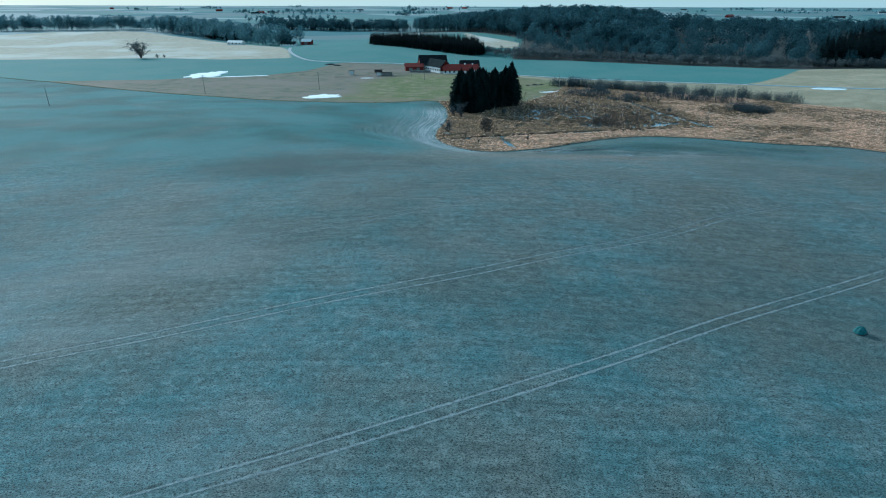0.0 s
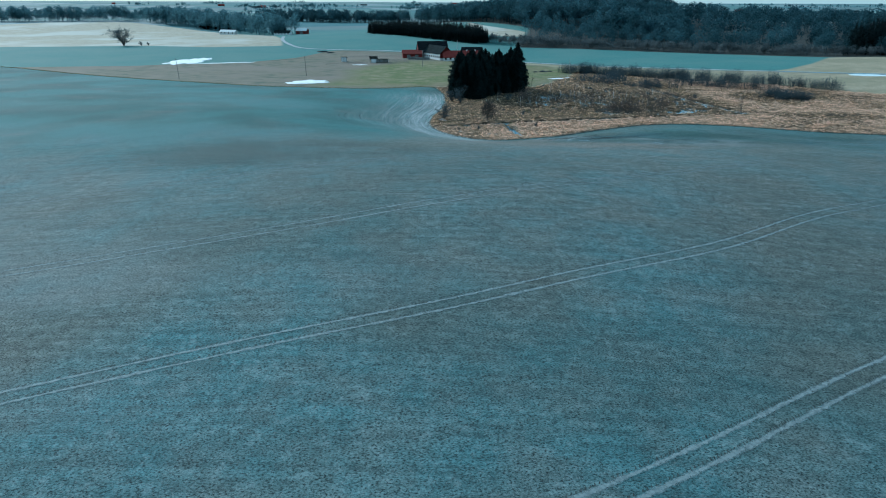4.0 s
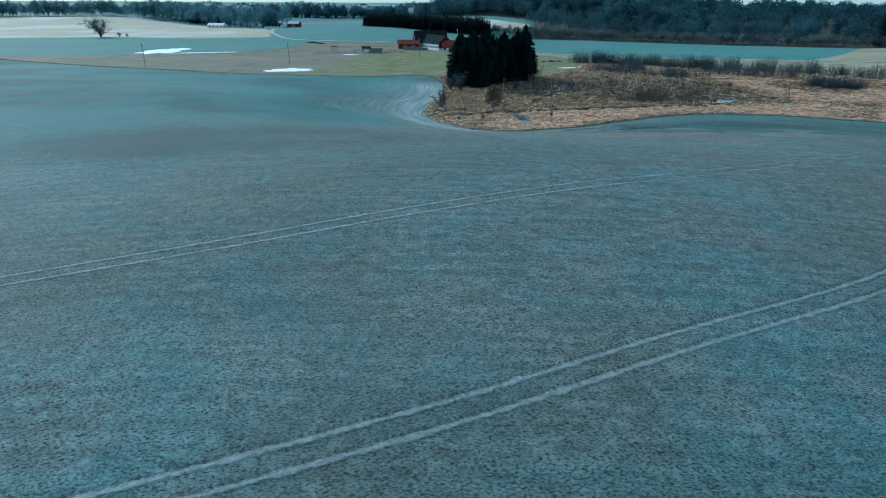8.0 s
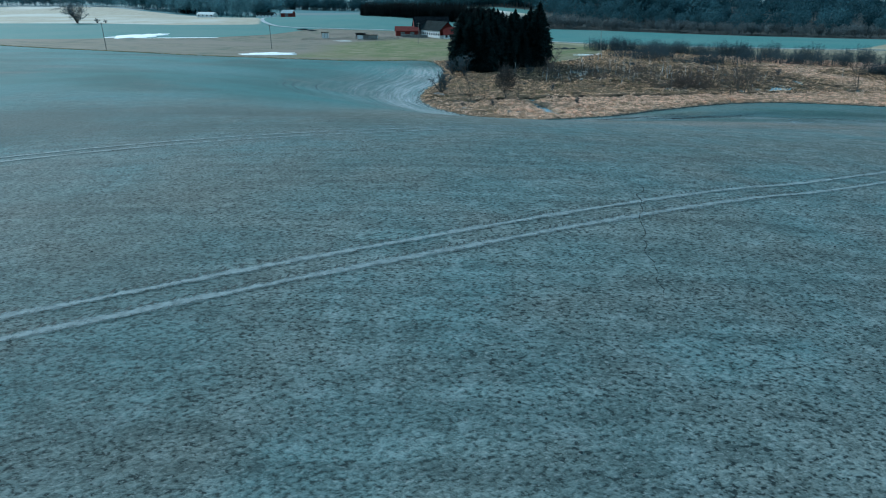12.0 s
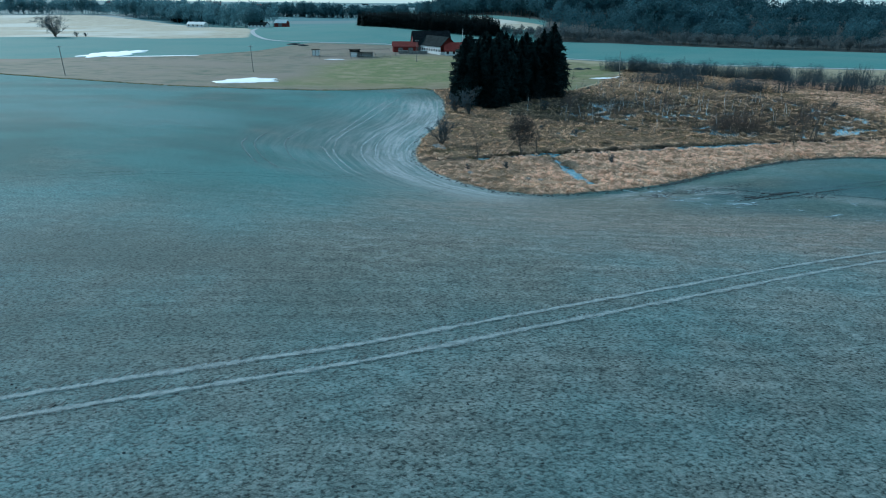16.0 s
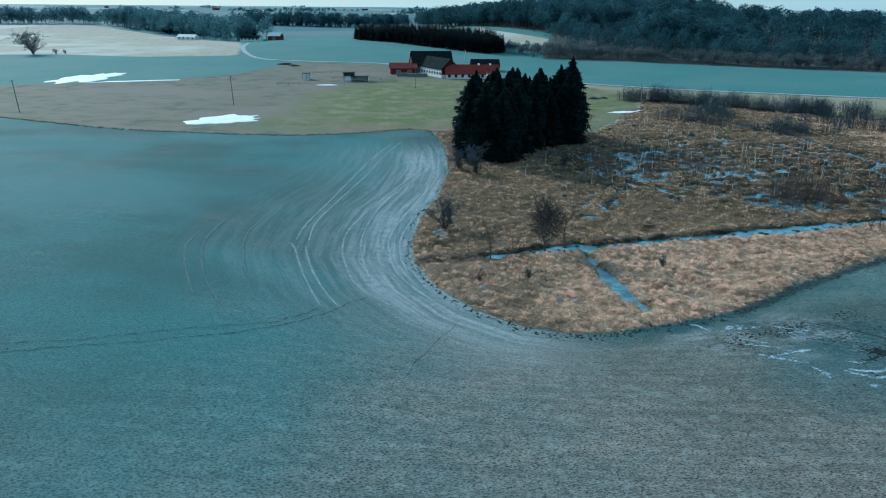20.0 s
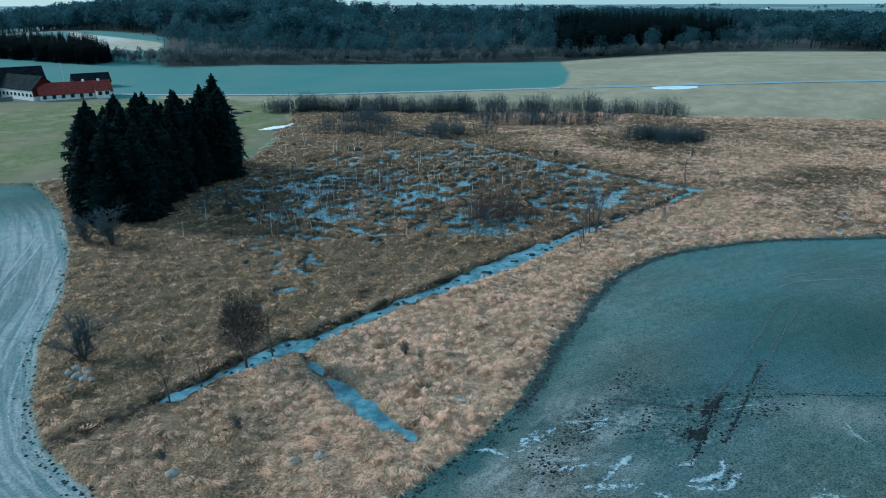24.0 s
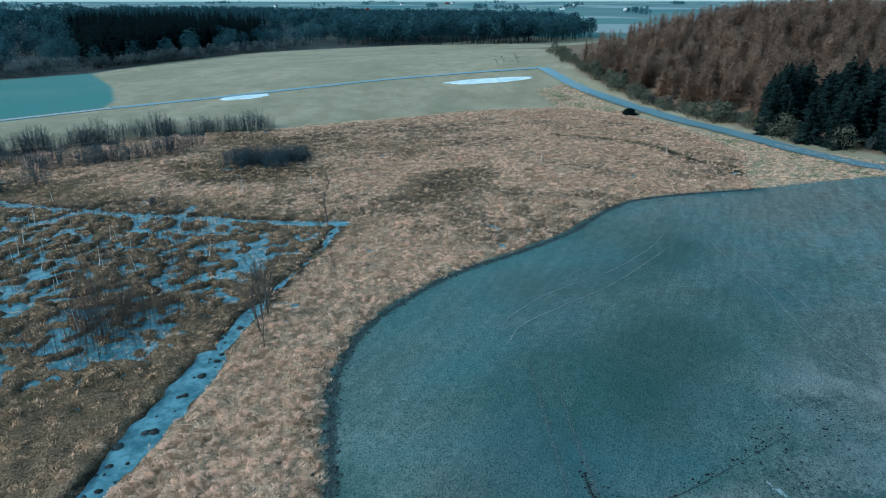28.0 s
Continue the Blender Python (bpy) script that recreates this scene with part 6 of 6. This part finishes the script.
def building(name, x, y, turn, w, d, eave, ridge, wall, roof, label, category="building", windows=0, win=(1.0, 1.1, 1.1), doors=(), chimneys=(), over=0.35, end_windows=0, z=None):
    """A gabled building with its roof, windows, doors and chimneys; the long side faces -y before turning."""
    ob = empty(name, pose(x, y, zat(x, y) if z is None else z, 0, 0, turn), label, category, "farm buildings")
    part("wall", walls_bm(w, d, eave, ridge), wall, ob)
    roof_ob = part("roof", gable_bm(w, d, eave, ridge, over), roof, ob)
    for k in range(windows):
        wx = -w / 2 + (k + 0.5) * w / windows
        sill, ww, wh = win
        fr = part("window", boxes((wx - ww / 2 - 0.1, wx + ww / 2 + 0.1, -d / 2 - 0.06, -d / 2 + 0.02, sill - 0.1, sill + wh + 0.1)), M_WHITE if wall is not M_WHITE else M_GREYWOOD, ob)
        part("pane", boxes((wx - ww / 2, wx + ww / 2, -d / 2 - 0.09, -d / 2 - 0.05, sill, sill + wh)), M_PANE, fr)
    for k in range(end_windows):
        wy = -d / 4 + k * d / 2 / max(1, end_windows - 1) if end_windows > 1 else 0
        fr = part("window", boxes((-w / 2 - 0.06, -w / 2 + 0.02, wy - 0.6, wy + 0.6, 1.1, 2.4)), M_WHITE if wall is not M_WHITE else M_GREYWOOD, ob)
        part("pane", boxes((-w / 2 - 0.09, -w / 2 - 0.05, wy - 0.45, wy + 0.45, 1.25, 2.25)), M_PANE, fr)
    for dx, dw, dh in doors:
        part("door", boxes((dx - dw / 2, dx + dw / 2, -d / 2 - 0.08, -d / 2 + 0.02, 0, dh)), M_GREYWOOD, ob)
    for cx, ch in chimneys:
        part("chimney", boxes((cx - 0.4, cx + 0.4, -0.4, 0.4, ridge - 0.6, ridge + ch), bevel=0.04), M_WHITE, roof_ob)
    return ob


BARN_Z = -1.0
building("barn", -7.5, 484, 10, 18.5, 13, 3.4, 9.4, M_RED, M_DARKROOF, "large red board barn with a steep dark roof", windows=0, doors=((-6, 3.2, 3.4),), z=BARN_Z)
wing = building("barn_wing", -3.8, 471, -59, 21, 9.0, 3.6, 7.6, M_WHITE, M_GREYROOF, "white limewashed barn wing with a grey roof", windows=9, win=(1.2, 0.9, 0.9), z=BARN_Z)
bm = bmesh.new()
bm.faces.new([bm.verts.new(p) for p in ((10.55, -4.5, 1.2), (10.55, 4.5, 1.2), (10.55, 4.5, 3.6), (10.55, 0, 7.6), (10.55, -4.5, 3.6))])
bmesh.ops.solidify(bm, geom=bm.faces[:], thickness=0.08)
part("gable_boards", bm, M_RED, wing, "red boarded gable")
building("lean_to", -20, 477, 8, 12, 8, 2.6, 4.6, M_RED, M_REDROOF, "low red shed with a rusty red roof", doors=((2.5, 2.2, 2.1), (-2.5, 2.2, 2.1)), z=BARN_Z)
building("farm_house", 11.0, 463, 4, 23, 8.5, 2.2, 5.6, M_WHITE, M_REDROOF, "long white farmhouse with a red tiled roof", windows=8, win=(0.8, 1.0, 1.1), doors=((1.5, 1.0, 2.05),), chimneys=((3, 0.7), (8, 0.7)), end_windows=2, z=BARN_Z - 0.4)
building("stable", 18, 492, 4, 13, 9, 2.4, 5.4, M_RED, M_DARKROOF, "red outbuilding with a dark roof behind the farmhouse", z=BARN_Z)
building("white_extension", 19.5, 458.5, 4, 4.5, 5, 2.6, 4.4, M_WHITE, M_REDROOF, "small white extension of the farmhouse", windows=2, z=BARN_Z)
# low walls and pens before the barn
for x, y, w, t in ((-13, 464, 9, 8), (-20, 466, 5, 30)):
    ob = empty("yard_wall", pose(x, y, zat(x, y), 0, 0, t), "low grey yard wall before the barn", "wall")
    part("wall", boxes((-w / 2, w / 2, -0.2, 0.2, -0.3, 1.3), bevel=0.05), M_GREYWOOD, ob)
    part("coping", boxes((-w / 2 - 0.05, w / 2 + 0.05, -0.28, 0.28, 1.3, 1.42), bevel=0.03), M_STONE, ob)


def shelter(x, y, turn, w, d, h, label, wall):
    """A field shelter: posts, back and side boards, a sloping roof."""
    ob = empty("field_shelter", pose(x, y, zat(x, y), 0, 0, turn), label, "shelter")
    for px in (-w / 2 + 0.1, 0, w / 2 - 0.1):
        part("post", boxes((px - 0.08, px + 0.08, -d / 2, -d / 2 + 0.16, -0.3, h)), M_GREYWOOD, ob)
    part("back_wall", boxes((-w / 2, w / 2, d / 2 - 0.1, d / 2, -0.3, h - 0.4)), wall, ob)
    part("side_wall", boxes((-w / 2, -w / 2 + 0.1, -d / 2, d / 2 - 0.1, -0.3, h - 0.2)), wall, ob)
    part("side_wall", boxes((w / 2 - 0.1, w / 2, -d / 2, d / 2 - 0.1, -0.3, h - 0.2)), wall, ob)
    if wall is M_WHITE:
        part("front_wall", boxes((-w / 2 + 0.1, -w / 2 + min(3.0, w - 0.2), -d / 2 + 0.2, -d / 2 + 0.3, -0.3, h - 0.15)), wall, ob)
    bm = boxes((-w / 2 - 0.3, w / 2 + 0.3, -d / 2 - 0.4, d / 2 + 0.3, h, h + 0.12))
    for v in bm.verts:
        v.co.z -= 0.35 * (v.co.y + d / 2) / d
    part("roof", bm, M_DARKROOF if wall is M_WHITE else M_GREYROOF, ob)
    return ob


shelter(-59, 450, 5, 3.2, 3.0, 2.7, "small white field shelter in the paddock", M_WHITE)
shelter(-37.5, 446, 3, 10, 4, 2.2, "long low white shelter with a grey roof", M_WHITE)
shelter(-43, 463, 12, 5, 3, 1.9, "low grey shed behind the paddock", M_GREYWOOD)


def rail_fence(pts, label):
    ob = empty("paddock_fence", pose(pts[0][0], pts[0][1], zat(*pts[0])), label, "fence")
    p = spline(pts, 4.0)
    o = np.array((pts[0][0], pts[0][1], zat(*pts[0])))
    post = np_mesh("post", *lump_box(0.06, 0.06, 1.25), [M_GREYWOOD])
    for k, (x, y) in enumerate(p):
        b = mesh_part("post", post, ob)
        b.location = (x - o[0], y - o[1], zat(x, y) - o[2])
    for h in (0.6, 1.1):
        s = Soup()
        for (x0, y0), (x1, y1) in zip(p[:-1], p[1:]):
            s.tube((x0 - o[0], y0 - o[1], zat(x0, y0) - o[2] + h), (x1 - o[0], y1 - o[1], zat(x1, y1) - o[2] + h), 0.04, 0.04, 4)
        mesh_part("rail", s.mesh("rail", [M_GREYWOOD]), ob)


def lump_box(a, b, h):
    v = np.array([(-a, -b, -0.3), (a, -b, -0.3), (a, b, -0.3), (-a, b, -0.3), (-a, -b, h), (a, -b, h), (a, b, h), (-a, b, h)])
    f = np.array([(0, 1, 5, 4), (1, 2, 6, 5), (2, 3, 7, 6), (3, 0, 4, 7), (4, 5, 6, 7)])
    return v, f


rail_fence([(-66, 428), (-50, 432), (-35, 430), (-20, 440)], "grey wooden paddock fence by the shelters")
rail_fence([(-48, 450), (-40, 454), (-28, 452), (-18, 458)], "grey wooden pen fence before the barn")
rail_fence([(-52, 440), (-42, 437), (-30, 438), (-22, 446)], "grey wooden pen fence round the shelters")
rail_fence([(-60, 470), (-45, 478), (-28, 480)], "grey wooden paddock fence behind the shelters")


def utility_pole(x, y, h, lean, label, cross=True, mat=None, name="utility_pole", turn=0):
    ob = empty(name, pose(x, y, zat(x, y), 0, lean, turn), label, "pole", "utility poles" if cross else "")
    s = Soup()
    s.tube((0, 0, -0.6), (0, 0, h), 0.14, 0.09, 8)
    s.tube((0, 0, h), (0, 0, h + 0.06), 0.09, 0.02, 8)
    mesh_part("pole", s.mesh("pole", [mat or M_GREYWOOD], True), ob)
    if cross:
        part("crossarm", boxes((-0.8, 0.8, -0.05, 0.05, h - 0.45, h - 0.33)), M_GREYWOOD, ob)
        for k in (-0.7, 0.7):
            part("insulator", boxes((k - 0.05, k + 0.05, -0.05, 0.05, h - 0.33, h - 0.15), bevel=0.02), M_WHITE, ob)
    return ob


utility_pole(-162.5, 285, 7.6, -4, "leaning grey wooden pole standing in the wheat", False)
utility_pole(-118.5, 346, 9.0, -3, "leaning grey wooden utility pole at the field edge")
utility_pole(-66, 371, 9.0, -2, "grey wooden utility pole in rough grass")
utility_pole(-11.5, 422, 9.0, 1, "grey wooden utility pole on the meadow")
utility_pole(62.3, 374.1, 8.5, -4, "pale leaning wooden pole at the marsh edge", False, M_DEADWOOD, "bare_pole")
utility_pole(222, 190, 10.0, 2, "pale wooden pole among dark conifers", False, M_DEADWOOD, "bare_pole")
flag = utility_pole(8.2, 470, 11.0, 0, "white flagpole beside the farmhouse", False, M_METAL, "flagpole")
part("finial", boxes((-0.12, 0.12, -0.12, 0.12, 11.05, 11.25), bevel=0.06), M_METAL, flag)

# second farm
building("cottage", -152, 700, -8, 15, 7, 2.1, 3.9, M_WHITE, M_GREYROOF, "white cottage with a grey roof at the lane", windows=5)
building("red_barn", -137, 716, -8, 10, 8, 3.2, 5.4, M_RED, M_WHITE, "red barn with a pale metal roof", doors=((0, 3, 3),), end_windows=1)
building("long_shed", -216, 742, -20, 18, 6, 2.4, 4.2, M_WHITE, M_WHITE, "long white shed at the edge of the wood", windows=4)
for k, (x, y, s) in enumerate(((-160, 722, 1.0), (-163, 726, 0.9), (-157, 728, 0.8))):
    plant("pine_tree", PINES[k % 2], ("trunk", "crown"), x, y, "dark conifer behind the cottage", "tree", "conifers by the cottage", k * 70.0, s)
# houses of the far plain
rh = np.random.default_rng(61)
for k in range(46):
    a, d = rh.uniform(-0.75, 2.0), rh.uniform(1900, 4000)
    x, y = math.sin(a) * d, 120 + math.cos(a) * d
    if signed(np.array([x]), np.array([y]), FOREST)[0] > -40:
        continue
    w = float(rh.uniform(12, 34))
    building("distant_farm", x, y, float(rh.uniform(-40, 40)), w, float(rh.uniform(9, 13)), 4.0, 8.0, (M_WHITE, M_RED, M_WHITE)[k % 3], (M_DARKROOF, M_REDROOF, M_GREYROOF)[k % 3], "distant farm building on the plain", windows=0)
# heaps of branches and soil by the lane
for x, y, s in ((52, 398, 1.4), (56, 400, 1.0), (48, 396, 0.9), (-82, 509, 2.0), (-76, 503, 1.5)):
    v, f, m = lump(int(abs(x)) + 3)
    ob = new("soil_heap", np_mesh("soil_heap", v * (s * 2, s * 1.3, s * 0.8), f, [M_CLOD]))
    ob.matrix_world = Matrix.Translation((x, y, zat(x, y)))
    tagged(ob, "dark heap of soil and branches on grass", "heap", "soil heaps")
# covered heap on the wheat
ang = np.linspace(0, 2 * np.pi, 28, endpoint=False)
rings = []
for f, h in ((1.08, -0.08), (1.0, 0.18), (0.9, 0.62), (0.66, 0.98), (0.34, 1.14), (0.04, 1.18)):
    wob = 1 + 0.07 * np.sin(3 * ang + 1.1) + 0.04 * np.sin(7 * ang)
    rings.append(np.stack([1.15 * f * wob * np.cos(ang), 0.85 * f * wob * np.sin(ang), np.full(28, h) * (1 + 0.06 * np.sin(5 * ang))], 1))
i = np.arange(28)
faces = np.concatenate([np.stack([k * 28 + i, k * 28 + (i + 1) % 28, (k + 1) * 28 + (i + 1) % 28, (k + 1) * 28 + i], 1) for k in range(5)])
heap = empty("covered_heap", pose(56.1, 82.6, zat(56.1, 82.6), 0, 0, 15) @ Matrix.Scale(0.8, 4), "heap under a teal tarpaulin standing in the wheat", "heap")
mesh_part("tarpaulin", np_mesh("tarpaulin", np.concatenate(rings), faces, [M_TARP], True), heap)
mesh_part("base", np_mesh("base", np.concatenate([rings[0] * (1.12, 1.12, 0.5), rings[1] * (1.03, 1.03, 0.7)]), faces[:28], [M_CLOD], True), heap, "dark earth at the foot")
